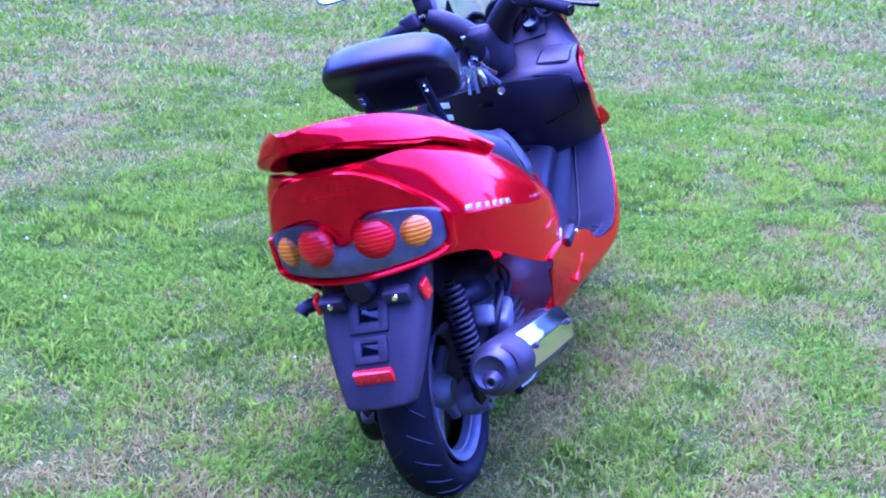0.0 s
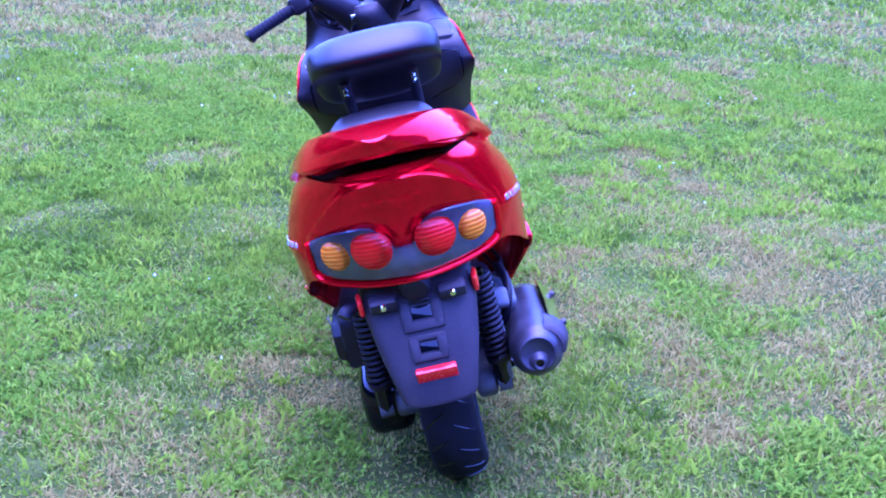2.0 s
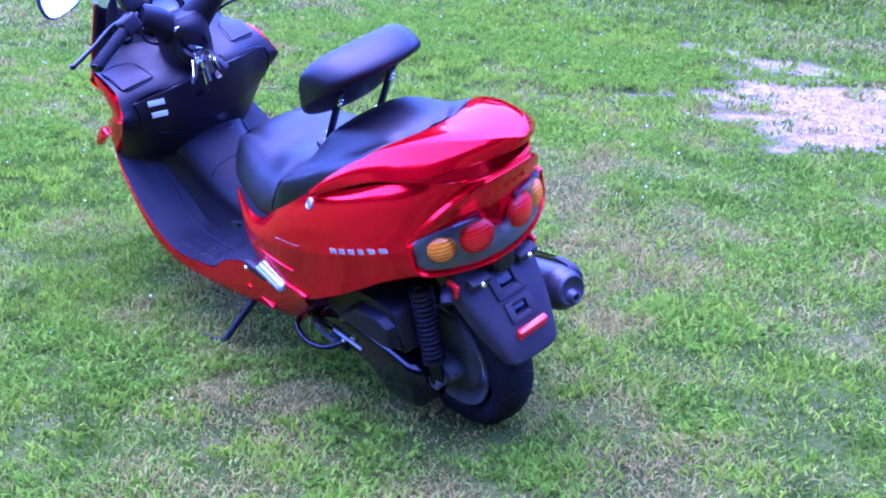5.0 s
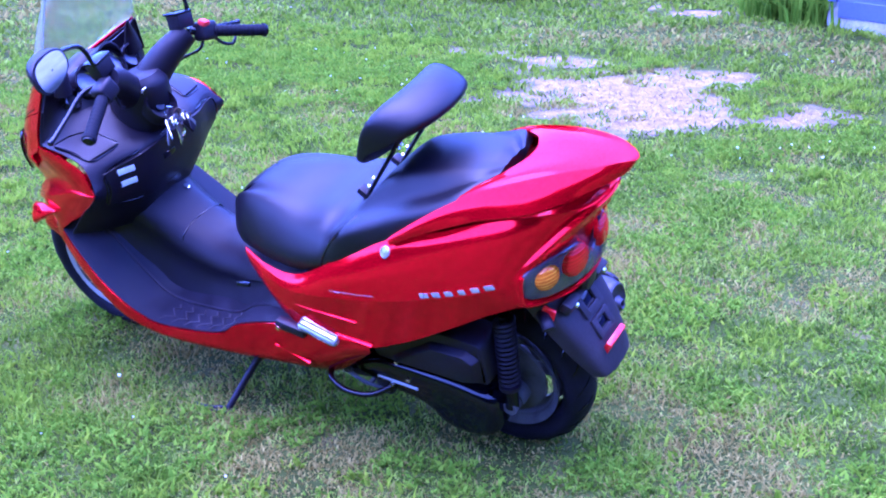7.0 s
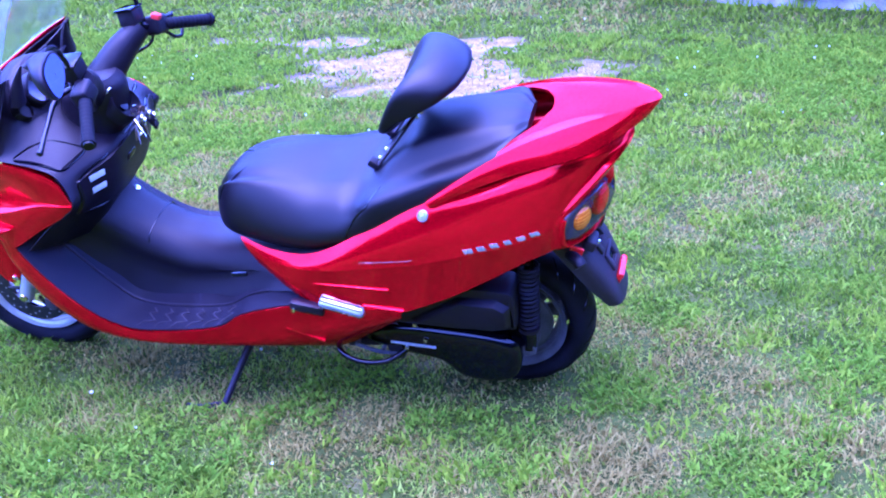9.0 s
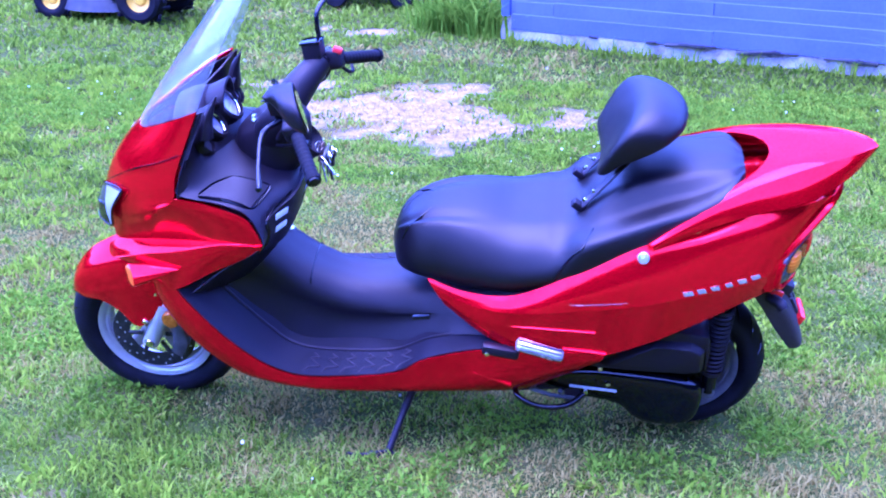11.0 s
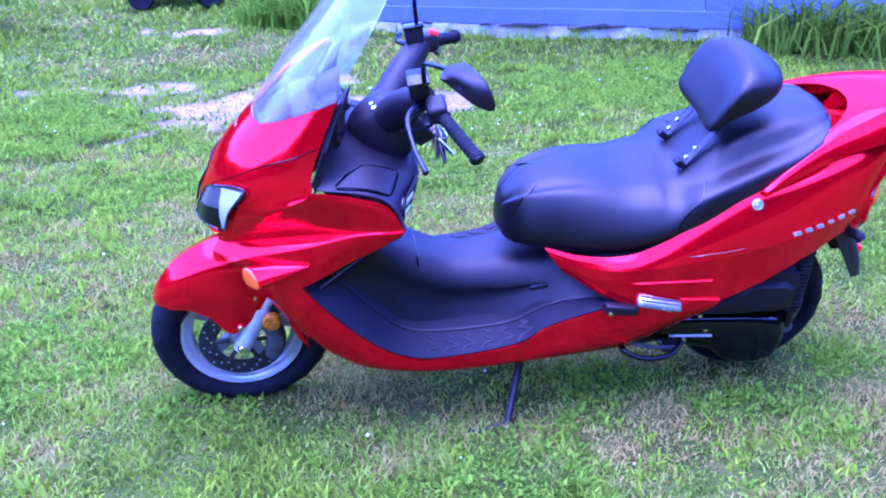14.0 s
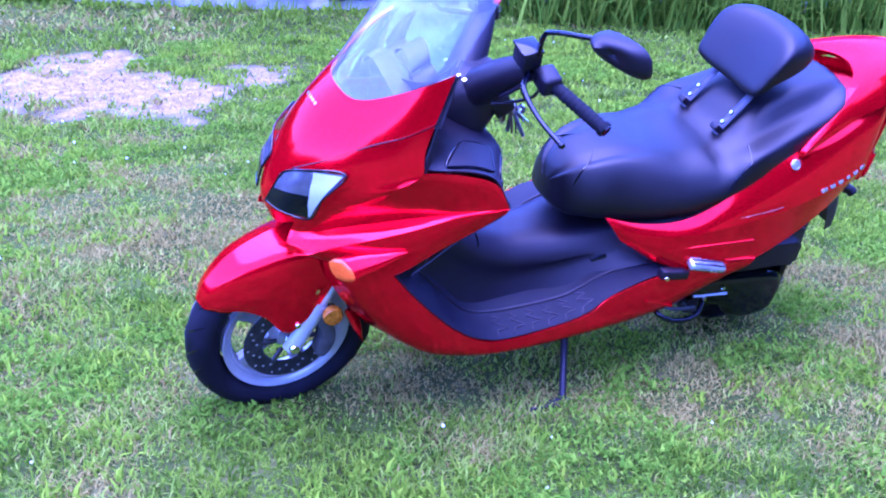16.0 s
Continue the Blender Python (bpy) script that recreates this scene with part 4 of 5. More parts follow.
# suspension units with open coils
def shock(side):
    p0, p1 = np.array((-.075, .143 * side, .235)), np.array((-.09, .135 * side, .535))
    body = part("shock_absorber", tube([p0, p0 + (p1 - p0) * .3, p0 + (p1 - p0) * .31, p1], [.02, .02, .013, .013], 12, 14), GLOSS, scooter, "black rear shock absorber")
    d = (p1 - p0) / np.linalg.norm(p1 - p0)
    a = np.cross(d, (0, 1, 0))
    a /= np.linalg.norm(a)
    b = np.cross(d, a)
    coil = [p0 + (p1 - p0) * (.26 + .7 * k / 190) + .025 * (a * math.cos(k * .47) + b * math.sin(k * .47)) for k in range(191)]
    part("spring", tube(coil, .0055, 6, 191), PLASTIC, body, "black coil spring")
    part("mount", lathe([(0, -.016), (.02, -.016), (.02, .016), (0, .016)], p0, (0, 1, 0), 16), DULL, body)
    part("collar", lathe([(.03, -.006), (.03, .006), (.012, .008)], p0 + (p1 - p0) * .24, d, 16), PLASTIC, body)


for side in (1, -1):
    shock(side)

# drive case and air box on the left, engine and exhaust on the right
drive = part("drive_case", slab([(.37, .245), (.30, .222), (.18, .198), (.125, .150), (.05, .130), (-.03, .148), (-.055, .20), (-.05, .275), (.02, .31), (.16, .325), (.30, .328), (.40, .29)], .085, .203, .034, 5), GLOSS, scooter, "gloss black belt drive case")
part("air_box", slab([(.30, .345), (.10, .335), (-.04, .345), (-.055, .36), (-.055, .455), (-.02, .478), (.12, .482), (.30, .455)], .10, .205, .012, 2), PLASTIC, scooter, "black plastic air cleaner box")


def air_box_lid():
    """A flat lid that stands proud, its edges chamfered to a slant towards the front."""
    rim = [(.245, .362), (.0, .352), (-.045, .362), (-.045, .43), (-.01, .452), (.10, .455)]
    c = np.mean(rim, 0)
    face = [tuple(c + (np.array(p) - c) * .84) for p in rim]
    bm = bmesh.new()
    a = [bm.verts.new((x, .203, z)) for x, z in rim]
    b = [bm.verts.new((x, .228, z)) for x, z in face]
    for i in range(len(rim)):
        j = (i + 1) % len(rim)
        bm.faces.new((a[i], a[j], b[j], b[i]))
    bm.faces.new(b)
    bmesh.ops.recalc_face_normals(bm, faces=bm.faces)
    bmesh.ops.bevel(bm, geom=[e for e in bm.edges if len(e.link_faces) == 2], offset=.004, segments=2, affect="EDGES", profile=0.5)
    return bm


part("air_box_panel", air_box_lid(), PLASTIC, scooter, sharp=30)
for x, z in ((.23, .345), (.205, .29), (.265, .255)):
    part("bolt", lathe([(0, .005), (.006, .005), (.008, 0), (.008, -.01)], (x, .207, z), (0, 1, 0), 10), CHROME, drive)
part("chain_bar", tube([(.31, .204, .272), (.18, .204, .262)], .004, 8), ALLOY, drive)
part("hub_carrier", slab([(.05, .27), (-.03, .275), (-.085, .255), (-.09, .215), (-.03, .2), (.05, .2)], .068, .12, .012, 2), DULL, scooter, "dusty cast rear hub carrier")
part("hub_carrier", slab([(.10, .30), (.0, .285), (-.07, .26), (-.085, .22), (-.03, .19), (.06, .2)], -.125, -.075, .012, 2), DULL, scooter, "dusty cast rear hub carrier")
part("wheel_dust_plate", lathe([(0, .012), (.05, .012), (.06, .006), (.10, .004), (.122, -.004), (.126, -.012)], (0, .05, .243), (0, 1, 0), 40), DULL, scooter)
part("engine_block", join(block((.36, .20, .2), Matrix.Translation((.30, -.0, .31)), .03), block((.2, .12, .15), Matrix.Translation((.18, -.09, .40)), .03), block((.12, .1, .08), Matrix.Translation((.08, -.13, .40)), .02), block((.3, .18, .1), Matrix.Translation((.30, 0, .42)), .03)), DULL, scooter, "grimy cast engine block")
for k in range(5):
    part("cooling_fin", block((.12, .14, .006), Matrix.Translation((.2, -.12, .30 + k * .02)), .002), DULL, scooter)
part("cylinder_head", join(block((.10, .09, .085), Matrix.Translation((.06, -.165, .385)) @ pose(0, 0, 0, 12, -20, 0), .016, 3), block((.05, .05, .05), Matrix.Translation((.0, -.17, .415)) @ pose(0, 0, 0, 0, 25, 0), .012, 3)), GRIMY_DARK, scooter, "dusty cast cylinder head")
part("exhaust_header", tube([(.16, -.17, .36), (.12, -.205, .33), (.16, -.225, .30), (.24, -.235, .285)], .015, 14), STEEL, scooter, "dark steel exhaust header pipe")
part("coolant_hose", tube([(.10, -.19, .46), (.03, -.20, .44), (-.01, -.19, .40), (.0, -.17, .35)], .011, 12), PLASTIC, scooter, "black rubber coolant hose")
part("muffler_arm", slab([(.06, .30), (-.02, .285), (-.075, .30), (-.095, .275), (-.075, .235), (.0, .225), (.06, .25)], -.165, -.15, .006, 2), GRIMY_DARK, scooter, "cast muffler carrier arm")
for x, z in ((-.07, .268), (.02, .262)):
    part("bolt", lathe([(0, .008), (.008, .008), (.011, .002), (.011, -.004)], (x, -.166, z), (0, -1, 0), 10), CHROME, scooter)
part("intake_hose", tube([(.10, -.14, .45), (.02, -.13, .47), (-.04, -.09, .46)], .03, 14), PLASTIC, scooter)
part("cable", tube([(.22, -.16, .46), (.12, -.19, .43), (.05, -.17, .36), (.02, -.13, .30)], .006, 8), PLASTIC, scooter)
part("cable", tube([(.25, -.15, .48), (.16, -.2, .46), (.1, -.19, .40)], .005, 8), PLASTIC, scooter)

mr, mf = np.array((-.222, -.225, .356)), np.array((.25, -.241, .279))
md = (mf - mr) / np.linalg.norm(mf - mr)
m_up = np.array((0, 0, 1.0)) - md * md[2]
m_up /= np.linalg.norm(m_up)
m_out = np.cross(md, m_up)
m_out = m_out if m_out[1] < 0 else -m_out
muffler = part("muffler", lathe([(0, .010), (.024, .010), (.033, .004), (.038, 0), (.043, .003), (.046, .010), (.050, .018), (.057, .026), (.0605, .04), (.061, .1), (.061, .42), (.05, .46), (.03, .48), (0, .48)], mr, md, 44), STEEL, scooter, "dark steel exhaust muffler")
pipe = mr - m_up * .020 - md * .001
part("tail_pipe", lathe([(.009, .012), (.009, -.006), (.012, -.008), (.015, -.006), (.019, .003), (.024, .008)], pipe, md, 24), STEEL, muffler)
part("pipe_bore", lathe([(0, .002), (.0095, .002)], pipe, md, 16), GLOSS, muffler)
part("weld_bead", lathe([(.0605, .43), (.064, .434), (.0605, .438)], mr, md, 36), DULL, muffler)


def shield_arc(stations, angles, thick):
    """A plate round the muffler: radius at each station along it, and where it bends."""
    return patch([[mr + md * s + r * k * (m_up * math.cos(a) + m_out * math.sin(a)) for a, k in angles] for s, r in stations], 18, 17, thick)


bend = ((.60, 1.04), (.78, .99), (.95, .975), (1.13, .995), (1.20, .99), (1.38, .945), (1.56, .93), (1.80, .96))
shield_plate = part("heat_shield", shield_arc(((.085, .074), (.16, .0755), (.25, .076), (.36, .0755), (.45, .074)), bend, .004), CHROME, muffler, "polished chrome heat shield")
part("shield_cap", shield_arc(((.022, .056), (.032, .066), (.055, .072), (.088, .0765)), ((.45, .96), (.75, 1.0), (1.1, 1.03), (1.45, 1.03), (1.85, .96)), .004), GUARD, muffler, "grey rear cap of the heat shield")
for s_at, a in ((.115, 1.2), (.40, 1.2)):
    n = m_up * math.cos(a) + m_out * math.sin(a)
    part("bolt", lathe([(0, .006), (.006, .006), (.008, .002), (.008, -.004)], mr + md * s_at + n * .0795, n, 12), STEEL, shield_plate)

# stands
part("side_stand", tube([(.75, .20, .225), (.775, .26, .175), (.81, .347, .098)], [.013, .011, .010], 10), PLASTIC, scooter, "black steel side stand")
part("stand_foot", block((.075, .035, .008), Matrix.Translation((.825, .35, .098)) @ pose(0, 0, 0, 15, 0, 10), .003), PLASTIC, scooter)
part("stand_spur", tube([(.81, .343, .105), (.88, .365, .105), (.925, .36, .10)], .005, 8), PLASTIC, scooter)
part("centre_stand", tube([(.42, .13, .27), (.46, .228, .262), (.405, .256, .238), (.32, .247, .234), (.26, .2, .25)], .0085, 10), GLOSS, scooter, "black tubular centre stand")
part("centre_stand", tube([(.42, -.10, .22), (.38, -.17, .17), (.22, -.18, .17), (.12, -.17, .18)], .012, 10), GLOSS, scooter, "black tubular centre stand")


# brackets and links between the stand and the drive case
part("stand_bracket", join(block((.16, .03, .026), Matrix.Translation((.37, .175, .25)) @ pose(0, 0, 0, 0, 8, 0), .006), block((.05, .05, .06), Matrix.Translation((.30, .18, .235)), .01), block((.03, .04, .05), Matrix.Translation((.43, .18, .262)), .008)), PLASTIC, scooter, "black stand bracket")
part("stand_spring", tube([(.42, .2, .25), (.36, .21, .238), (.29, .205, .228)], .006, 8), DULL, scooter)
for x, z in ((.29, .222), (.335, .245), (.41, .262)):
    part("bolt", lathe([(0, .005), (.005, .005), (.007, 0), (.007, -.008)], (x, .206, z), (0, 1, 0), 10), DULL, scooter)

# folding passenger pegs in their recesses
def peg():
    return block((.13, .046, .026), Matrix.Translation((.395, .289, .470)) @ pose(0, 0, 0, -20, -12, -3), .011, 3)


for side in (1, -1):
    tuck = Matrix.Translation((0, 0 if side > 0 else -.024, 0))
    body = peg()
    bmesh.ops.transform(body, matrix=tuck, verts=body.verts)
    p = part("passenger_peg", body if side > 0 else mirrored(body), BADGE, scooter, "ribbed silver folding passenger peg")
    for k in range(3):
        b = block((.118, .005, .004), tuck @ Matrix.Translation((.395, .2795 + .0125 * k, .4885 - .0046 * k)) @ pose(0, 0, 0, -20, -12, -3), .002)
        part("peg_rib", b if side > 0 else mirrored(b), STEEL, p)
    b = block((.10, .03, .03), Matrix.Translation((.50, .285, .452)) @ pose(0, 0, 0, 0, -9, 0), .008)
    part("peg_mount", b if side > 0 else mirrored(b), PLASTIC, scooter)
    part("screw", lathe([(0, .004), (.006, .004), (.007, 0)], (.535, .303 * side, .452), (0, side, .2), 10), CHROME, scooter)
    # raised red ridge that catches a highlight, in place of a dent's bright edge
    part("dent_ridge", tube([(.575, .294 * side, .376), (.545, .290 * side, .364), (.47, .287 * side, .333)], .0055, 8), RED, scooter)


# thin ledges where the rear panel steps in above and behind the peg
def ledge(line, out):
    return patch([line, [(x, y + out, z - .35 * out) for x, y, z in line], [(x, y + out * .6, z - 1.1 * out) for x, y, z in line]], 7, 17, .003)


both("panel_ledge", lambda: ledge([(.475, .270, .530), (.42, .280, .536), (.35, .288, .541), (.255, .291, .541)], .005), RED)
both("panel_ledge", lambda: ledge([(.335, .288, .482), (.29, .291, .480), (.25, .291, .477), (.222, .290, .473)], .007), RED)


# front forks, brake, mudguard
for side in (1, -1):
    top, foot = np.array((1.405, .098 * side, .56)), np.array((1.552, .098 * side, .25))
    leg = part("fork_leg", tube([foot, foot + (top - foot) * .45, foot + (top - foot) * .46, top], [.024, .024, .018, .018], 16, 12), ALLOY, scooter, "silver telescopic fork leg")
    part("axle_nut", lathe([(0, .03), (.012, .03), (.016, .02), (.016, -.03)], (1.548, .095 * side, .262), (0, side, 0), 16), CHROME, leg)
    part("brake_caliper", slab([(1.505, .36), (1.455, .345), (1.43, .27), (1.455, .215), (1.485, .23), (1.475, .29)], .065 if side > 0 else -.115, .115 if side > 0 else -.065, .008, 2), DULL, leg, "dark brake caliper")
    part("marker_reflector", lathe([(.026, -.02), (.027, 0), (.024, .006), (.02, .0065), (.0, .009)], (1.462, .145 * side, .372), (.15, side, 0), 28), MARKER, leg, "round amber side reflector")
    part("reflector_bracket", block((.03, .05, .03), Matrix.Translation((1.46, .12 * side, .372)), .005), PLASTIC, leg)


def disc():
    bm = lathe([(.074, -.0025), (.124, -.0025), (.126, 0), (.124, .0025), (.074, .0025)], (1.548, .064, .262), (0, 1, 0), 48, closed=True)
    return bm


rotor = part("brake_disc", disc(), DISC, front_wheel, "drilled steel brake disc")
# drill holes are bright silver discs on the rotor, for light showing through
for k in range(36):
    a = k * 2 * math.pi / 36
    r = .090 + .024 * (k % 3) / 2
    part("lit_hole_disc", lathe([(0, .0032), (.0036, .0032)], (1.548 + r * math.cos(a), .064, .262 + r * math.sin(a)), (0, 1, 0), 8), WHEEL, rotor)
for k in range(6):
    a = k * 2 * math.pi / 6
    d = Vector((math.cos(a), 0, math.sin(a)))
    part("rotor_arm", tube([Vector((1.548, .062, .262)) + d * .035, Vector((1.548, .064, .262)) + d * .08], .007, 8), DISC, rotor)


def front_guard():
    top = [(1.790, 0, .398), (1.772, 0, .452), (1.715, 0, .525), (1.63, 0, .577), (1.55, 0, .602), (1.46, 0, .607)]
    shoulder = [(1.786, .018, .395), (1.764, .042, .438), (1.706, .066, .497), (1.625, .080, .539), (1.55, .089, .562), (1.46, .09, .572)]
    crease = [(1.778, .033, .389), (1.748, .066, .410), (1.69, .094, .437), (1.62, .109, .463), (1.55, .116, .482), (1.46, .114, .50)]
    low = [(1.770, .036, .384), (1.737, .067, .391), (1.685, .088, .396), (1.632, .10, .372), (1.565, .116, .322), (1.47, .112, .42)]
    return patch([low, crease, shoulder, top], 20, 34, .004)


both("front_mudguard", front_guard, RED, label="candy-red front mudguard")
for side in (1, -1):
    for x, z, y in ((1.548, .345, .122), (1.505, .445, .112)):
        part("guard_bolt", lathe([(0, .005), (.007, .005), (.009, 0), (.009, -.006)], (x, y * side, z), (0, side, 0), 12), CHROME, scooter)


# lamps at the front
def head_lens(off, u0=0.0, u1=1.0, v0=0.0, v1=1.0, slope=0.0):
    """The lamp's face, or a part of it: u from the nose outward, v upward; slope leans the inner edge."""
    a, b, c, d = (1.634, .028, .698), (1.600, .045, .785), (1.499, .196, .842), (1.560, .158, .704)
    mid_t, mid_b = (1.572, .118, .822), (1.612, .098, .700)
    P = np.array([[a, mid_b, d], [(1.622, .04, .742), (1.60, .112, .762), (1.542, .18, .772)], [b, mid_t, c]]) + np.array((.72, .55, .25)) * off
    G = spline(np.swapaxes(spline(P, 61), 0, 1), 61)
    rows = []
    for v in np.linspace(v0, v1, 9):
        rows.append([G[int(round(60 * min(max(u0 + slope * (v - .5) + (u1 - u0 - slope * (v - .5)) * f, 0), 1))), int(round(60 * v))] for f in np.linspace(0, 1, 13)])
    bm = sheet(np.array(rows))
    bmesh.ops.recalc_face_normals(bm, faces=bm.faces)
    bmesh.ops.solidify(bm, geom=bm.faces[:], thickness=.002)
    bmesh.ops.recalc_face_normals(bm, faces=bm.faces)
    return bm


for side in (1, -1):
    h = head_lens(.010)
    lampf = part("headlamp", h if side > 0 else mirrored(h), BOWL, scooter, "swept-back headlamp with a grey reflecting bowl")
    # a black plate darkens the lower half, for the ground mirrored in the bowl
    for name, args, mat, label in (("lamp_reflector", (.0142, .80, .99, .05, .97, -.34), ALLOY, "bright silvered outer reflector"), ("lamp_dark_half", (.0125, .02, .97, .02, .48, .0), GLOSS, "lower half of the lamp, darkened as if mirroring the ground")):
        b = head_lens(*args)
        part(name, b if side > 0 else mirrored(b), mat, lampf, label)
    rim = tube(np.array([(1.634, .028, .698), (1.622, .04, .742), (1.600, .045, .785), (1.572, .118, .822), (1.499, .196, .842), (1.542, .18, .772), (1.560, .158, .704), (1.612, .098, .700), (1.634, .028, .698)]) + np.array((.72, .55, .25)) * .011, .003, 6, 50)
    part("lamp_seal", rim if side > 0 else mirrored(rim), GLOSS, lampf)

    def wedge(stations):
        """Flattened rings, slanted so that the outer end trails."""
        return [[(x - .55 * ry * math.cos(q), y + ry * math.copysign(abs(math.cos(q)) ** 1.3, math.cos(q)), z + rz * math.copysign(abs(math.sin(q)) ** 1.25, math.sin(q)) + .15 * ry * (1 - math.cos(q))) for q in np.arange(20) * 2 * math.pi / 20] for x, y, z, ry, rz in stations]

    podb = loft(wedge(((1.358, .283, .656, .003, .003), (1.40, .276, .643, .014, .012), (1.45, .266, .625, .027, .022), (1.495, .256, .606, .034, .028), (1.505, .254, .601, .036, .029))), 18)
    pod = part("indicator_pod", podb if side > 0 else mirrored(podb), RED, scooter, "red indicator pod with amber lens")
    amb = loft(wedge(((1.503, .254, .602, .0345, .0275), (1.512, .252, .599, .031, .0245), (1.517, .250, .598, .02, .016), (1.518, .249, .598, .006, .005))), 10)
    part("indicator_lens", amb if side > 0 else mirrored(amb), LENS_ORANGE, pod)
    # dark panel gap across the cowl
    part("panel_gap", tube([(1.592, .07 * side, .806), (1.535, .142 * side, .858), (1.455, .194 * side, .914), (1.38, .233 * side, .955), (1.322, .243 * side, .985)], .002, 6, 20), GLOSS, scooter)
    part("chin_spoiler", tube([(1.40, .10 * side, .36), (1.375, .125 * side, .30), (1.36, .13 * side, .262)], [.024, .016, .004], 10, flat=.5), RED, scooter)
# moulded mark on the nose: plain bars
cowl = skin(upper_cowl())
for k in range(5):
    m = on_skin(cowl, (1.62, -.088 + k * .019, 1.03), (-1, 0, -1), (.1, 1, 0))
    part("badge_bar", block((.012, .008, .002), m, .0006), BADGE, scooter)

# dashboard: instruments, lids, labels, locks
def instrument_panel():
    rows = []
    for s, q in ((-.075, 0), (-.02, .006), (.03, .004), (.07, -.01), (.085, -.055)):
        rows.append([(1.272 + .6 * s * k - .0 + .8 * (.012 - q), y, .985 + .8 * s * k - .6 * (.012 - q) - lo) for y, k, lo in ((.185, .35, .05), (.138, .75, .028), (.062, 1.0, .002), (-.034, 1.1, -.012), (-.13, .75, .002), (-.18, .4, .02))])
    return patch(rows, 20, 40, .004)


part("instrument_panel", instrument_panel(), PLASTIC, scooter, "black hooded instrument panel")
for y, r, x, z in ((-.13, .03, 1.268, .982), (-.034, .048, 1.262, 1.0), (.062, .040, 1.275, .985), (.138, .026, 1.285, .958)):
    n = Vector((-.80, 0, .6))
    g = part("instrument", lathe([(r * 1.15, -.05), (r * 1.15, .012), (r * 1.0, .018), (r * .93, .012), (r * .93, -.004)], (x, y, z), n, 32), PLASTIC, scooter, "round instrument in a black bezel")
    part("dial", lathe([(0, 0), (r * .94, 0)], (x, y, z), n, 32), DIAL, g, "pale instrument dial")
    part("bezel_ring", lathe([(r * .9, .006), (r * .96, .009), (r * .98, .004)], (x, y, z), n, 32), CHROME, g)
    hood = patch([[(x + .01 + .03, y + r * 1.35 * math.sin(q), z - .02 + r * 1.45 * math.cos(q)) for q in np.linspace(-1.5, 1.5, 7)], [(x - .012, y + r * 1.25 * math.sin(q), z + .012 + r * 1.35 * math.cos(q)) for q in np.linspace(-1.5, 1.5, 7)]], 4, 19, .006)
    part("hood", hood, PLASTIC, g)
dash = skin(shield())
for side in (1, -1):
    part("cowl_horn", tube([(1.27, .165 * side, 1.0), (1.255, .155 * side, 1.06), (1.233, .142 * side, 1.105)], [.035, .02, .004], 10, flat=.6), PLASTIC, scooter)
    corners = [np.array(c) for c in ((1.285, .258), (1.205, .176), (1.112, .158), (1.145, .258))]

    def lid_at(u, v, lift):
        p = (corners[0] * (1 - u) + corners[1] * u) * (1 - v) + (corners[3] * (1 - u) + corners[2] * u) * v
        hit, n = dash((p[0], p[1], 1.2), (0, 0, -1))
        return hit + n * lift
    lid = sheet(np.array([[lid_at(u, v, .0045 if 0 < u < 1 and 0 < v < 1 else -.002) for v in (0, .03, .2, .4, .6, .8, .97, 1)] for u in (0, .03, .2, .4, .6, .8, .97, 1)]))
    bmesh.ops.recalc_face_normals(lid, faces=lid.faces)
    part("pocket_lid", lid if side > 0 else mirrored(lid), PLASTIC, scooter, "black pocket lid")
    loop = [(.5 + .53 * math.copysign(abs(math.cos(q)) ** .35, math.cos(q)), .5 + .53 * math.copysign(abs(math.sin(q)) ** .35, math.sin(q))) for q in np.linspace(0, 2 * math.pi, 41)]
    gap = tube([tuple(lid_at(u, v, .0008)) for u, v in loop], .003, 6, 41)
    part("lid_gap", gap if side > 0 else mirrored(gap), GLOSS, scooter)


def door_at(u, v, lift):
    """u from the left edge to the right one, v from the top down."""
    y = .252 - .515 * u
    z = (.807 + .025 * (1 - (y / .26) ** 2)) * (1 - v) + (.70 - .035 * (1 - (y / .26) ** 2)) * v
    hit, n = dash((.6, y, z), (1, 0, 0))
    return hit + n * lift


grid_u, grid_v = [0, .01] + list(np.linspace(.05, .95, 22)) + [.99, 1], [0, .03, .12, .3, .5, .7, .88, .97, 1]
door_bm = sheet(np.array([[door_at(u, v, .006 if 0 < u < 1 and 0 < v < 1 else -.002) for v in grid_v] for u in grid_u]))
bmesh.ops.recalc_face_normals(door_bm, faces=door_bm.faces)
door_skin = skin(door_bm.copy())
glove = part("glove_box_door", door_bm, PLASTIC, scooter, "black glove box door")
loop = [(.5 + .507 * math.copysign(abs(math.cos(q)) ** .22, math.cos(q)), .5 + .53 * math.copysign(abs(math.sin(q)) ** .3, math.sin(q))) for q in np.linspace(0, 2 * math.pi, 73)]
part("door_gap", tube([tuple(door_at(u, v, .0008)) for u, v in loop], .0035, 6, 73), GLOSS, scooter)


def on_door(y, z):
    return on_skin(door_skin, (.6, y, z), (1, 0, 0), (0, 1, 0))


m = on_door(-.036, .806)
part("door_lock", lathe([(.014, -.004), (.014, .004), (.010, .005), (.009, .002), (0, .002)], m.translation, m.col[2].to_3d(), 20), CHROME, glove, "chrome glove box lock")
part("door_pull", block((.05, .02, .006), on_door(.03, .772), .003), GLOSS, glove)
for z in (.792, .752):
    part("warning_label", block((.054, .019, .002), on_door(.19, z), .0005), WHITE, glove, "white warning label")
part("tunnel_hook", block((.05, .012, .014), Matrix.Translation((.72, .215, .492)) @ pose(0, 0, 0, 25, 8, 0), .004), GLOSS, scooter)
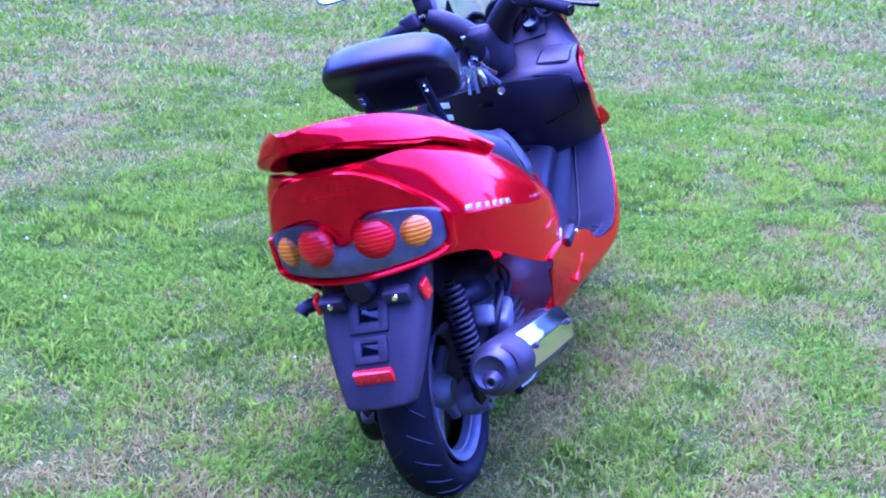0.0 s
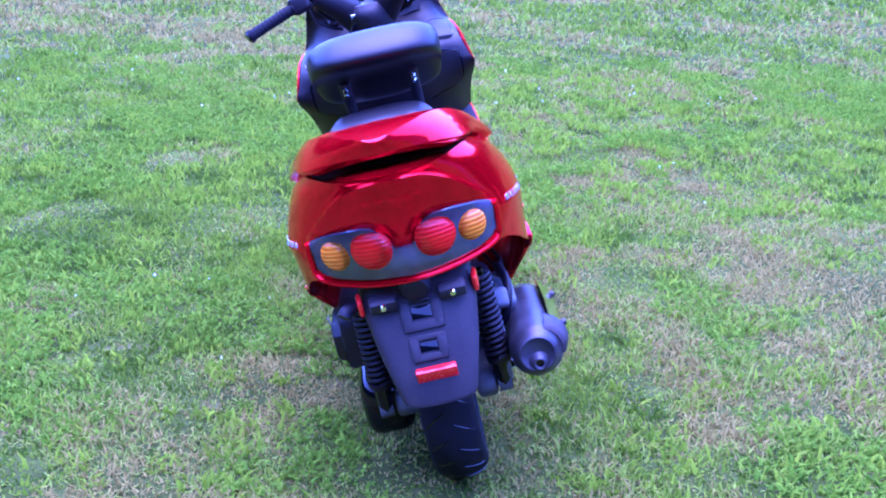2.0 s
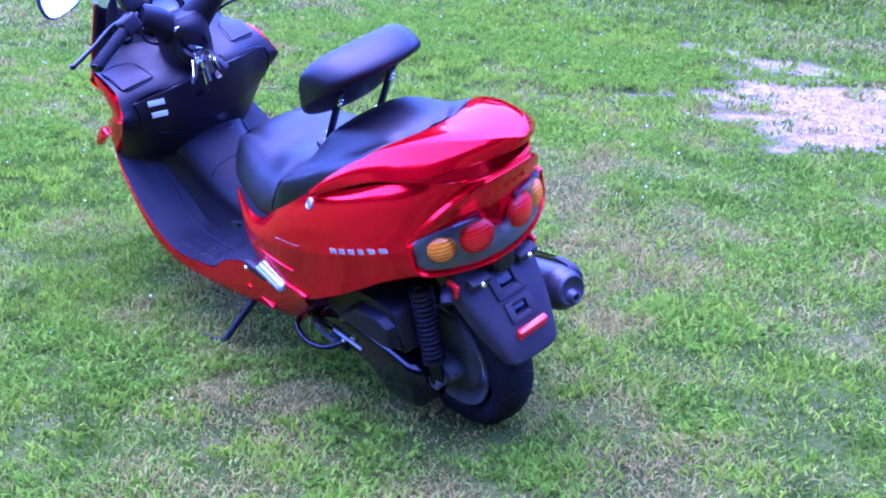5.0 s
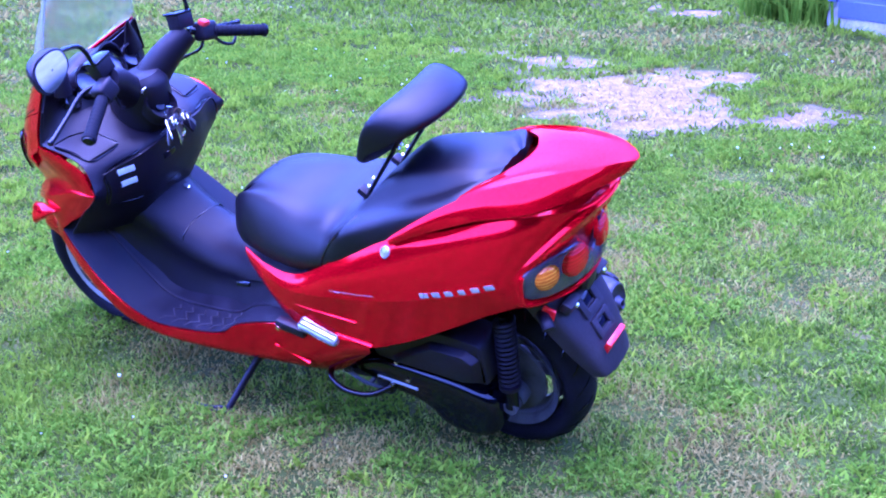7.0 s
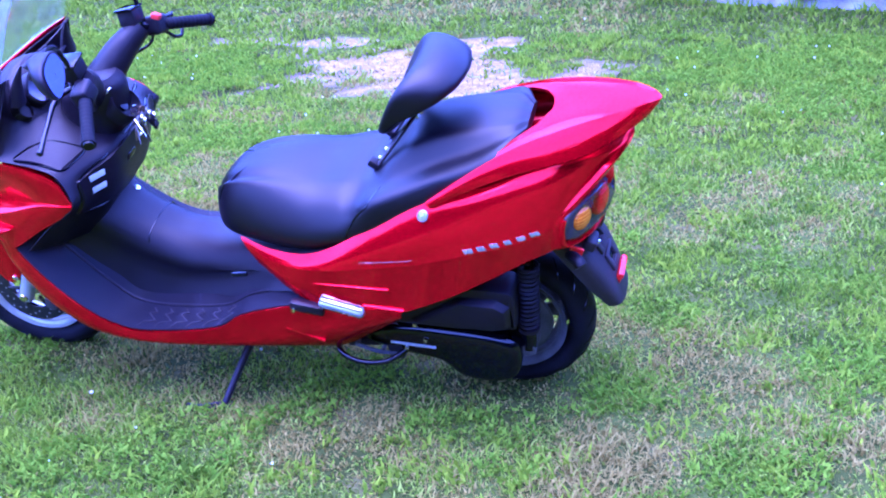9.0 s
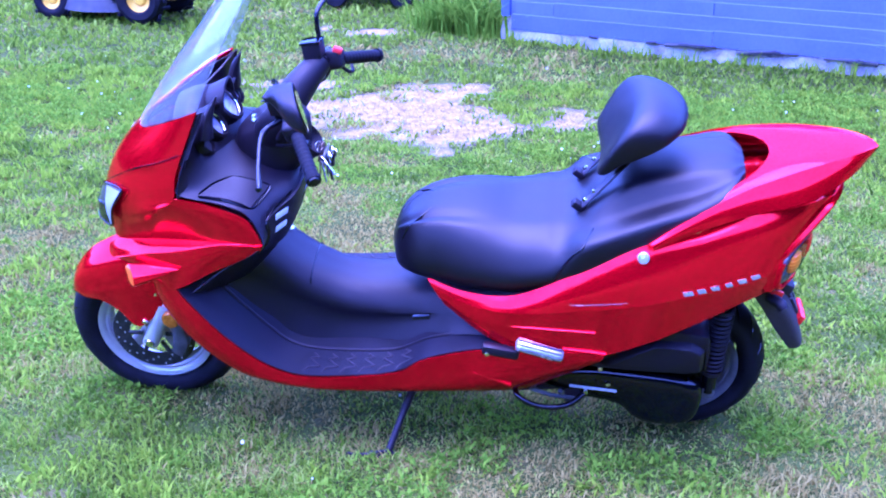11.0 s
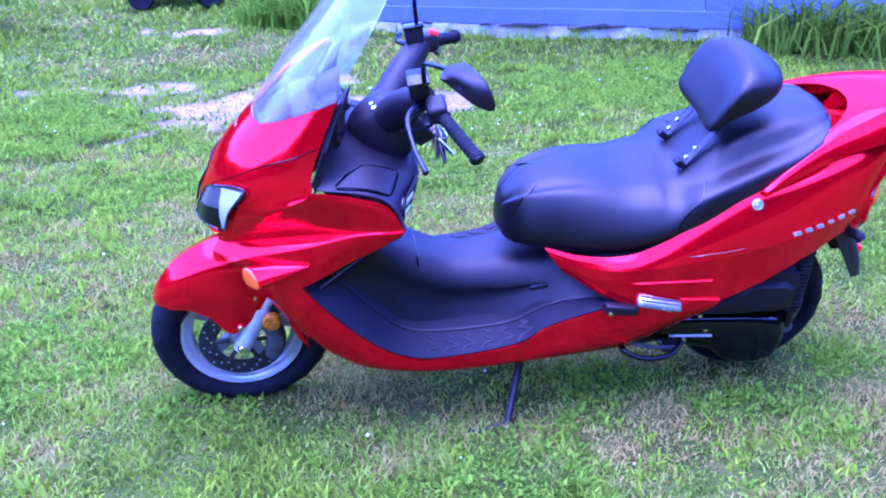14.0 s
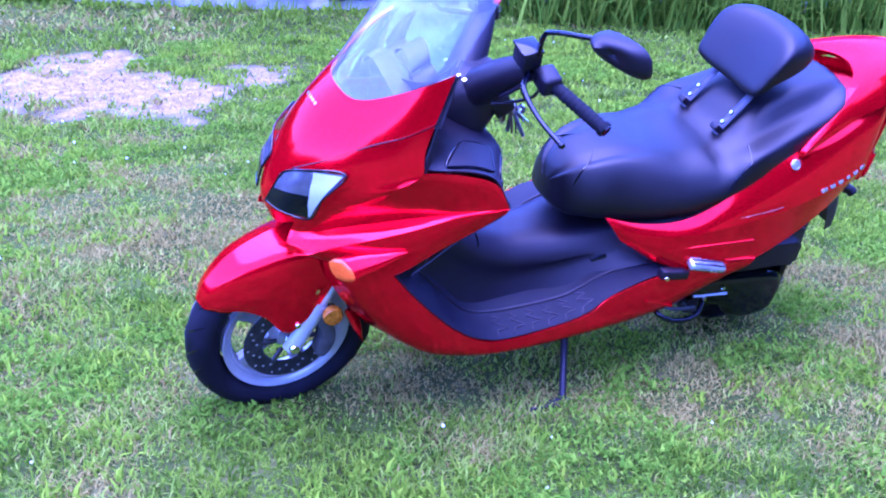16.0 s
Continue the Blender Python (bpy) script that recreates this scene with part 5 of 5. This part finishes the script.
part("tunnel_screw", lathe([(.011, -.004), (.011, .004), (.006, .005), (0, .004)], (1.128, -.055, .593), (-.5, 0, .87), 16), CHROME, scooter)
part("tunnel_gap", tube([(1.045, .105, .485), (1.045, .09, .522), (1.045, .0, .537), (1.045, -.09, .522), (1.045, -.105, .485)], .0025, 6, 21), GLOSS, scooter)

# steering head, bars, controls
column = part("bar_cover", loft([[(1.135 + .075 * math.cos(q), .075 * math.sin(q), .845) for q in np.arange(24) * math.pi / 12], [(1.135 + .1 * math.cos(q), .08 * math.sin(q), .885) for q in np.arange(24) * math.pi / 12],
                              [(1.128 + .1 * math.cos(q), .082 * math.sin(q), .94) for q in np.arange(24) * math.pi / 12], [(1.11 + .08 * math.cos(q), .078 * math.sin(q), .985) for q in np.arange(24) * math.pi / 12],
                              [(1.10 + .05 * math.cos(q), .06 * math.sin(q), 1.012) for q in np.arange(24) * math.pi / 12]], 16), PLASTIC, scooter, "black plastic handlebar cover")
part("ignition_surround", lathe([(.0, .002), (.03, .002), (.038, .012), (.046, .03), (.05, .024), (.048, -.02)], (1.045, .022, .918), (-.8, .05, .6), 32), PLASTIC, column, "deep ignition switch cup")
part("ignition_lock", lathe([(.014, 0), (.014, .014), (0, .016)], (1.045, .022, .918), (-.8, .05, .6), 16), GLOSS, column)
part("cover_badge", block((.004, .018, .018), Matrix.Translation((1.052, .048, .985)) @ pose(0, 0, 0, 0, -36, 0), .001), WHITE, column)
for x, y in ((1.165, .055), (1.12, .06), (1.165, -.055), (1.17, .03)):
    part("cover_screw", lathe([(0, .004), (.006, .004), (.007, 0)], (x, y, .998), (.3, y * 3, 1), 10), CHROME, column)
for side in (1, -1):
    dx = .022 * side
    part("bar_arm", tube([(1.12, .04 * side, .965), (1.075 + dx * .3, .10 * side, 1.03), (1.035 + dx * .6, .165 * side, 1.075)], [.052, .043, .032], 16), PLASTIC, column, "black plastic bar arm cover")
    tip = np.array((.945, .372, 1.012)) if side > 0 else np.array((.894, -.342, 1.008))
    root = np.array((1.03 + dx * .6, .17 * side, 1.076))
    part("handlebar", tube([root, root + (tip - root) * .5], .012, 12), GLOSS, column)
    grip = part("grip", tube([root + (tip - root) * .34, root + (tip - root) * .36, root + (tip - root) * .95, root + (tip - root) * .955, tip], [.02, .0165, .0165, .02, .019], 16, 24), RUBBER, column, "black rubber handlebar grip")
    part("bar_end", lathe([(0, .006), (.014, .005), (.017, -.004)], tip, tip - root, 16), GLOSS, grip)
    for k in range(9):
        f = .42 + k * .058
        part("grip_ring", lathe([(.0165, -.004), (.0178, 0), (.0165, .004)], root + (tip - root) * f, tip - root, 16), RUBBER, grip)
    sw = root + (tip - root) * .2
    part("switch_box", block((.05, .062, .055), Matrix.Translation(sw) @ pose(0, 0, 0, -18 * side, 10, 0), .012, 3), PLASTIC, column, "black switch housing")
    if side < 0:
        part("kill_switch", block((.026, .03, .018), Matrix.Translation(sw + (-.012, .008, .03)) @ pose(0, 0, 0, 18, -20, 0), .006, 2), SWITCH, column, "red engine stop switch")
    rv = root + np.array((.022, -.006 * side, .032))
    res = part("fluid_reservoir", block((.05, .062, .042), Matrix.Translation(rv) @ pose(0, 0, 0, -10 * side, 8, 0), .004, 2), PLASTIC, column, "black brake fluid reservoir")
    part("reservoir_cap", block((.056, .068, .008), Matrix.Translation(rv + (.003, 0, .024)) @ pose(0, 0, 0, -10 * side, 8, 0), .003, 2), GLOSS, res)
    p = root + (0.02, .012 * side, -.01)
    part("brake_lever", tube([p, p + (.035, .05 * side, -.012), p + (.03, .13 * side, -.045), p + (.012, .21 * side, -.068)], [.008, .0075, .006, .007], 10), GLOSS, column, "black brake lever")
    part("lever_ball", lathe([(.0, .009), (.007, .006), (.009, 0), (.007, -.006), (0, -.009)], p + (.012, .213 * side, -.068), (0, 1, 0), 12), GLOSS, column)
    base = rv + np.array((-.012, .03 * side, .015))
    head = np.array((.978, .39, 1.222)) if side > 0 else np.array((.965, -.398, 1.212))
    stem = part("mirror_stem", tube([base, base + (.006, .01 * side, .05), base + (.002, .04 * side, .078), head + (.03, -.05 * side, .012)], .0065, 10), GLOSS, column, "bent black mirror stem")
    rings = []
    for k, (f, s, dz) in enumerate(((-.02, 1.0, 0), (-.016, 1.03, 0), (-.004, 1.0, 0), (.02, .82, .003), (.038, .5, .006), (.046, .12, .01))):
        ring = []
        for q in np.arange(32) * 2 * math.pi / 32:
            cy, cz = math.cos(q), math.sin(q)
            yy = .070 * np.sign(cy) * abs(cy) ** .75
            zz = .04 * np.sign(cz) * abs(cz) ** .75 * (1 + .16 * cy)
            ring.append(head + (f - .022 * np.sign(cy) * abs(cy) ** .75 + .3 * zz * s, (yy * s) * side, zz * s + dz - .004 * cy))
        rings.append(ring)
    shell = part("mirror_shell", loft(rings, 14), PLASTIC, stem, "black teardrop mirror shell")
    gl = [[head + (-.0225 - .022 * np.sign(math.cos(q)) * abs(math.cos(q)) ** .75 * s + .3 * .036 * np.sign(math.sin(q)) * abs(math.sin(q)) ** .75 * (1 + .16 * math.cos(q)) * s, .064 * np.sign(math.cos(q)) * abs(math.cos(q)) ** .75 * s * side, .036 * np.sign(math.sin(q)) * abs(math.sin(q)) ** .75 * (1 + .16 * math.cos(q)) * s - .004 * np.sign(math.cos(q)) * abs(math.cos(q)) ** .75 * s) for q in np.arange(32) * 2 * math.pi / 32] for s in (1.0, .5, .05)]
    part("mirror_glass", loft(gl, caps=False), MIRROR, shell, "clean mirror glass")
part("brake_hose", tube([(1.04, .17, 1.06), (1.07, .16, 1.02), (1.09, .12, .98)], .006, 8), PLASTIC, column)

part("brake_hose", tube([(1.03, -.17, 1.06), (1.06, -.15, 1.02), (1.10, -.11, .97)], .006, 8), PLASTIC, column)
part("throttle_cable", tube([(1.0, -.20, 1.05), (1.02, -.19, 1.01), (1.07, -.15, .99), (1.11, -.10, .96)], .0045, 8), PLASTIC, column)
part("lever_guard", tube([(.985, -.215, 1.045), (.965, -.235, 1.012), (.955, -.26, 1.0), (.962, -.285, 1.008)], .005, 8), PLASTIC, column)
part("choke_cable", tube([(1.02, .19, 1.05), (1.03, .175, 1.0), (1.07, .13, .965), (1.10, .1, .95)], .0045, 8), PLASTIC, column)

# a bunch of keys hanging from the ignition
keys = thing("key_bunch", "bunch of brass and steel keys hanging in the ignition", "keys", STAND)
BRASS = material("worn_brass_key", (0.16, 0.1, 0.06), (0.3, 0.22, 0.14), 60, (0.3, 0.5), metal=0.8)
for k in range(9):
    a = -.95 + k * .24
    reach, out = .055 + .008 * (k * 5 % 3), .03 + .006 * (k * 7 % 4)
    mid = (1.0 - .012 * (k % 3), .022 + (out + reach / 2) * math.sin(a), .905 - (out * .5 + reach / 2) * math.cos(a))
    bow = (1.0 - .012 * (k % 3), .022 + out * math.sin(a), .905 - out * .5 * math.cos(a))
    part("key", join(block((.003, .012, reach), Matrix.Translation(mid) @ pose(0, 0, 0, math.degrees(a), 0, 25 * (k % 3)), .001),
                     lathe([(.004, .0015), (.013, .0015), (.013, -.0015), (.004, -.0015)], bow, (1, .4 * (k % 3) - .3, .1), 14, closed=True)), (BRASS, GRIMY_DARK, CHROME)[k % 3], keys)
part("key_fob", block((.012, .026, .05), Matrix.Translation((.985, -.018, .85)) @ pose(0, 0, 0, -24, 10, 0), .006, 3), PLASTIC, keys, "black plastic key fob")
part("key_ring", tube([(1.008 + .004 * math.sin(q * 2), .022 + .016 * math.cos(q), .908 + .016 * math.sin(q)) for q in np.linspace(0, 6.28, 17)], .0015, 6, 34), CHROME, keys)


# ---- shed, machines and planting behind ----
SIDING = material("faded_blue_siding", (0.11, 0.12, 0.29), (0.15, 0.16, 0.37), 2, (0.6, 0.8), bump=0.1, fine=40, vary=0.06)
CONCRETE = material("pale_concrete", (0.2, 0.17, 0.15), (0.55, 0.5, 0.48), 7, (0.8, 0.95), bump=0.8, fine=60)
SHINGLE = material("grey_roof_shingle", (0.1, 0.1, 0.1), (0.18, 0.18, 0.18), 8, (0.8, 0.95), bump=0.6)
YELLOW = material("yellow_wheel_paint", (0.7, 0.42, 0.01), (0.85, 0.55, 0.03), 12, (0.35, 0.5))
TGREEN = material("tractor_green_paint", (0.02, 0.13, 0.03), (0.03, 0.19, 0.04), 9, (0.3, 0.45), coat=0.3)
DARKM = material("dark_steel", (0.03, 0.03, 0.035), (0.07, 0.065, 0.065), 14, (0.5, 0.7), metal=0.3)

SHED = pose(-7.71, -3.39, 0, 0, 0, -17.9)  # x runs along the wall to the near corner; y points into the lawn


def build_shed():
    shed = thing("shed", "low shed with faded blue lapped siding on a pale crumbling footing", "shed", SHED)
    L, D, H = 9.0, 4.0, 2.6
    part("wall", block((L - .06, D - .06, H - .2), Matrix.Translation((L / 2, -D / 2 - .03, H / 2 + .06))), SIDING, shed)
    bm = bmesh.new()
    bmesh.ops.create_grid(bm, x_segments=70, y_segments=4, size=.5, matrix=Matrix.Translation((L / 2, -.004, .085)) @ pose(0, 0, 0, 90, 0, 0) @ Matrix.Diagonal((L + .1, .30, 1, 1)))
    for v in bm.verts:
        v.co.y += .016 * noise.noise(v.co * 3.0) + .018 * noise.noise(v.co * 11.0)
    part("footing", bm, CONCRETE, shed, "pale crumbling concrete footing")
    chip = random.Random(9)
    # solid dark lumps stand in for the shaded gaps under chipped boards
    for k in range(26):
        x0, w, h = chip.uniform(4.5, 8.8), chip.uniform(.05, .4), chip.uniform(.012, .04)
        lump = block((w, .03, h), Matrix.Translation((x0, .018, .102 - h / 2)) @ pose(0, 0, 0, 0, chip.uniform(-6, 6), 0), .006)
        for v in lump.verts:
            v.co.z += .025 * noise.noise(v.co * 11.0)
        part("gap_shade_lump", lump, DARKM, shed)
    part("footing", block((.1, D, .25), Matrix.Translation((L, -D / 2, .1)), .02), CONCRETE, shed)
    roof = bmesh.new()
    prof = [(.35, H - .05), (-D / 2, H + 1.0), (-D - .35, H - .05), (-D - .35, H - .17), (-D / 2, H + .88), (.35, H - .17)]
    a = [roof.verts.new((-.3, y, z)) for y, z in prof]
    b = [roof.verts.new((L + .3, y, z)) for y, z in prof]
    for i in range(6):
        roof.faces.new((a[i], a[(i + 1) % 6], b[(i + 1) % 6], b[i]))
    roof.faces.new(a[::-1])
    roof.faces.new(b)
    part("roof", roof, SHINGLE, shed)
    part("corner_board", block((.07, .07, H - .2), Matrix.Translation((L, .0, H / 2 + .1)), .004), SIDING, shed)
    rows, rise, lay = 23, .105, 2.44
    rng = random.Random(4)
    board = block((lay - .006, .016, rise + .02), None, .003, 1)
    for f in board.faces:
        f.smooth = False
    me = bpy.data.meshes.new("siding_board")
    board.to_mesh(me)
    board.free()
    me.materials.append(SIDING)
    for r in range(rows):
        off = (1.22 if r % 2 else 0.0) + rng.uniform(-.05, .05)
        x = .035 - off + lay / 2
        while x < L + lay / 2:
            lo, hi = max(0, x - lay / 2), min(L - .04, x + lay / 2)
            if hi - lo > .1:
                o = new("siding_board", me)
                o.parent = shed
                sag = rng.uniform(-.004, .004)
                o.matrix_basis = Matrix.Translation(((lo + hi) / 2, .004 + rng.uniform(0, .004), .152 + rise * r + sag)) @ pose(0, 0, 0, -4.5, rng.uniform(-.25, .25), 0) @ Matrix.Diagonal(((hi - lo) / lay, 1, 1, 1))
            x += lay
        if r < 23:
            o = new("siding_board", me)
            o.parent = shed
            o.matrix_basis = Matrix.Translation((L + .012, -1.95, .152 + rise * r)) @ pose(0, 0, 0, 4.5, 0, 90) @ Matrix.Diagonal((1.55, 1, 1, 1))


build_shed()


def machine_wheel(parent, c, R, w, rim_label):
    t = part("wheel", lathe([(R * .5, -w * .36), (R * .58, -w * .46), (R * .8, -w * .5), (R * .95, -w * .4), (R, -w * .18), (R, w * .18), (R * .95, w * .4), (R * .8, w * .5), (R * .58, w * .46), (R * .5, w * .36)], c, (0, 1, 0), 36), RUBBER, parent, "black lugged tyre on a yellow rim")
    part("rim", lathe([(R * .58, w * .42), (R * .55, w * .36), (R * .5, w * .2), (R * .28, w * .12), (R * .2, w * .24), (0, w * .26)], c, (0, 1, 0), 28), YELLOW, t, rim_label)
    part("rim", lathe([(R * .58, w * .42), (R * .55, w * .36), (R * .5, w * .2), (R * .28, w * .12), (R * .2, w * .24), (0, w * .26)], c, (0, -1, 0), 28), YELLOW, t, rim_label)
    for k in range(18):
        a = k * math.pi / 9
        p = Vector(c) + Vector((math.cos(a) * R, 0, math.sin(a) * R))
        part("lug", block((.022, w * .8, .03), Matrix.Translation(p) @ pose(0, 0, 0, 0, -math.degrees(a), 25 if k % 2 else -25), .004, 1), RUBBER, t)


def build_tractor():
    tr = thing("garden_tractor", "green garden tractor with yellow wheel rims parked on the grass", "tractor", pose(4.22, -6.74, 0, 0, 0, -5))
    for x, y, R, w in ((.45, .30, .165, .13), (.45, -.30, .165, .13), (-.36, .34, .20, .18), (-.36, -.34, .20, .18)):
        machine_wheel(tr, (x, y, R), R, w, "yellow dished wheel rim")
    part("bonnet", loft([[(x, y * w, z0 + (z1 - z0) * t) for y, t in ((-1, 0), (-1, .7), (-.7, 1), (.7, 1), (1, .7), (1, 0))] for x, w, z0, z1 in ((.62, .18, .3, .52), (.55, .21, .28, .62), (.1, .22, .28, .68), (.0, .22, .28, .66))], 14), TGREEN, tr, "green bonnet")
    part("mudguard", block((.62, .86, .06), Matrix.Translation((-.36, 0, .47)), .03, 3), TGREEN, tr)
    part("chassis", block((1.0, .3, .12), Matrix.Translation((.05, 0, .26)), .02), DARKM, tr)
    part("seat", block((.36, .4, .09), Matrix.Translation((-.3, 0, .56)), .04, 3), YELLOW, tr, "yellow seat")
    part("seat_back", block((.08, .4, .34), Matrix.Translation((-.48, 0, .74)) @ pose(0, 0, 0, 0, -12, 0), .035, 3), YELLOW, tr)
    part("steering_wheel", tube([(-.02 + .06 * math.sin(q), .17 * math.cos(q), .86 + .16 * math.sin(q)) for q in np.linspace(0, 6.28, 17)], .013, 8, 34), DARKM, tr)
    part("steering_column", tube([(.1, 0, .6), (-.01, 0, .85)], .025, 10), DARKM, tr)
    part("mower_deck", lathe([(0, .12), (.3, .12), (.42, .10), (.45, .0), (.43, .0)], (.06, 0, .09), (0, 0, 1), 28), DARKM, tr, "dark mower deck")


build_tractor()


def build_cart():
    c = thing("yard_cart", "low dark flatbed yard cart standing on the grass", "cart", pose(2.2, -7.9, 0, 0, 0, 2))
    part("bed", block((.86, .8, .07), Matrix.Translation((0, 0, .24)), .015, 2), DARKM, c)
    part("side_rail", block((.86, .03, .07), Matrix.Translation((0, .39, .3)), .008), DARKM, c)
    part("side_rail", block((.86, .03, .07), Matrix.Translation((0, -.39, .3)), .008), DARKM, c)
    for x in (-.3, .3):
        for y in (.36, -.36):
            part("wheel", lathe([(0, -.03), (.07, -.035), (.1, -.04), (.115, -.02), (.115, .02), (.1, .04), (.07, .035), (0, .03)], (x, y, .115), (0, 1, 0), 24), RUBBER, c)
    part("axle_beam", block((.7, .05, .05), Matrix.Translation((0, 0, .17)), .01), DARKM, c)
    part("drawbar", tube([(-.43, 0, .2), (-.75, 0, .16)], .02, 8), DARKM, c)
    part("red_reflector", block((.05, .012, .03), Matrix.Translation((-.38, .41, .25)), .003), REFL_RED, c)


build_cart()


def tuft(name, places, spread, length, width, mat, label, seed, per, lean=(.25, .9)):
    rng = np.random.default_rng(seed)
    x = np.repeat([p[0] for p in places], per) + rng.normal(0, spread, len(places) * per)
    y = np.repeat([p[1] for p in places], per) + rng.normal(0, spread, len(places) * per)
    n = len(x)
    return blades(name, x, y, np.zeros(n), rng.uniform(length * .5, length * 1.15, n), rng.uniform(width * .6, width * 1.3, n), rng.uniform(*lean, n), mat, label, "plants", seed, bend=.75)


tuft("day_lilies", [(-2.25 - .32 * k, -4.95 + .125 * k + .1 * (k % 2)) for k in range(12)], .15, .66, .022, LILY, "arching day lily leaves along the shed wall", 61, 190, (.6, .97))
tuft("tall_weeds", [(1.02 + .11 * k, -6.3 - .05 * k) for k in range(5)], .1, .42, .024, MAT, "leafy rank weeds at the shed corner", 62, 150, (.35, .92))
tuft("footing_weeds", [(.75 - .33 * k + .1 * math.sin(k * 5), -6.0 + .105 * k) for k in range(9)], .06, .12, .01, LEAF, "short weeds along the shed footing", 63, 40)


# unseen woods that ring the lawn, inferred from reflections; they block low sky
WOODS = leaf_material("woodland_leaves", (0.02, 0.05, 0.015), (0.06, 0.11, 0.03))


def build_woods():
    rng = np.random.default_rng(71)
    n = 12500
    ang = rng.random(n) * 2 * math.pi
    dist = 26 + rng.uniform(0, 5, n)
    top = 6.0 + 2.0 * lattice(ang * 9, ang * 0, 1.0, 72) + 0.8 * lattice(ang * 31, ang * 0, 1.0, 73)
    # height by bearing is shaped to darken or open the reflections in the paint
    top = top * (1 + .75 * np.maximum(np.sin(ang - .45), 0) + .3 * np.maximum(-np.cos(ang), 0) - .7 * np.maximum(np.cos(ang - .35), 0))
    h = top * rng.random(n) ** .8
    s = rng.uniform(.5, 1.1, n)
    c = np.stack([dist * np.cos(ang), dist * np.sin(ang), h], 1)
    bm_v = []
    for k in range(3):
        d1 = rng.normal(0, 1, (n, 3)) * s[:, None]
        d2 = rng.normal(0, 1, (n, 3)) * s[:, None]
        bm_v.append(np.stack([c - d1, c + d2, c + d1, c - d2], 1))
    P = np.concatenate(bm_v).reshape(-1, 3)
    P[:, 2] = np.maximum(P[:, 2], 0)
    m = len(P) // 4
    me = bpy.data.meshes.new("unseen_woods")
    me.vertices.add(len(P))
    me.vertices.foreach_set("co", P.ravel())
    me.loops.add(len(P))
    me.loops.foreach_set("vertex_index", np.arange(len(P)))
    me.polygons.add(m)
    me.polygons.foreach_set("loop_start", np.arange(m) * 4)
    me.polygons.foreach_set("loop_total", np.full(m, 4))
    me.update()
    me.materials.append(WOODS)
    tagged(new("unseen_woods", me), "unseen dark woods round the lawn that block the low sky", "woods", kind="stuff")


build_woods()
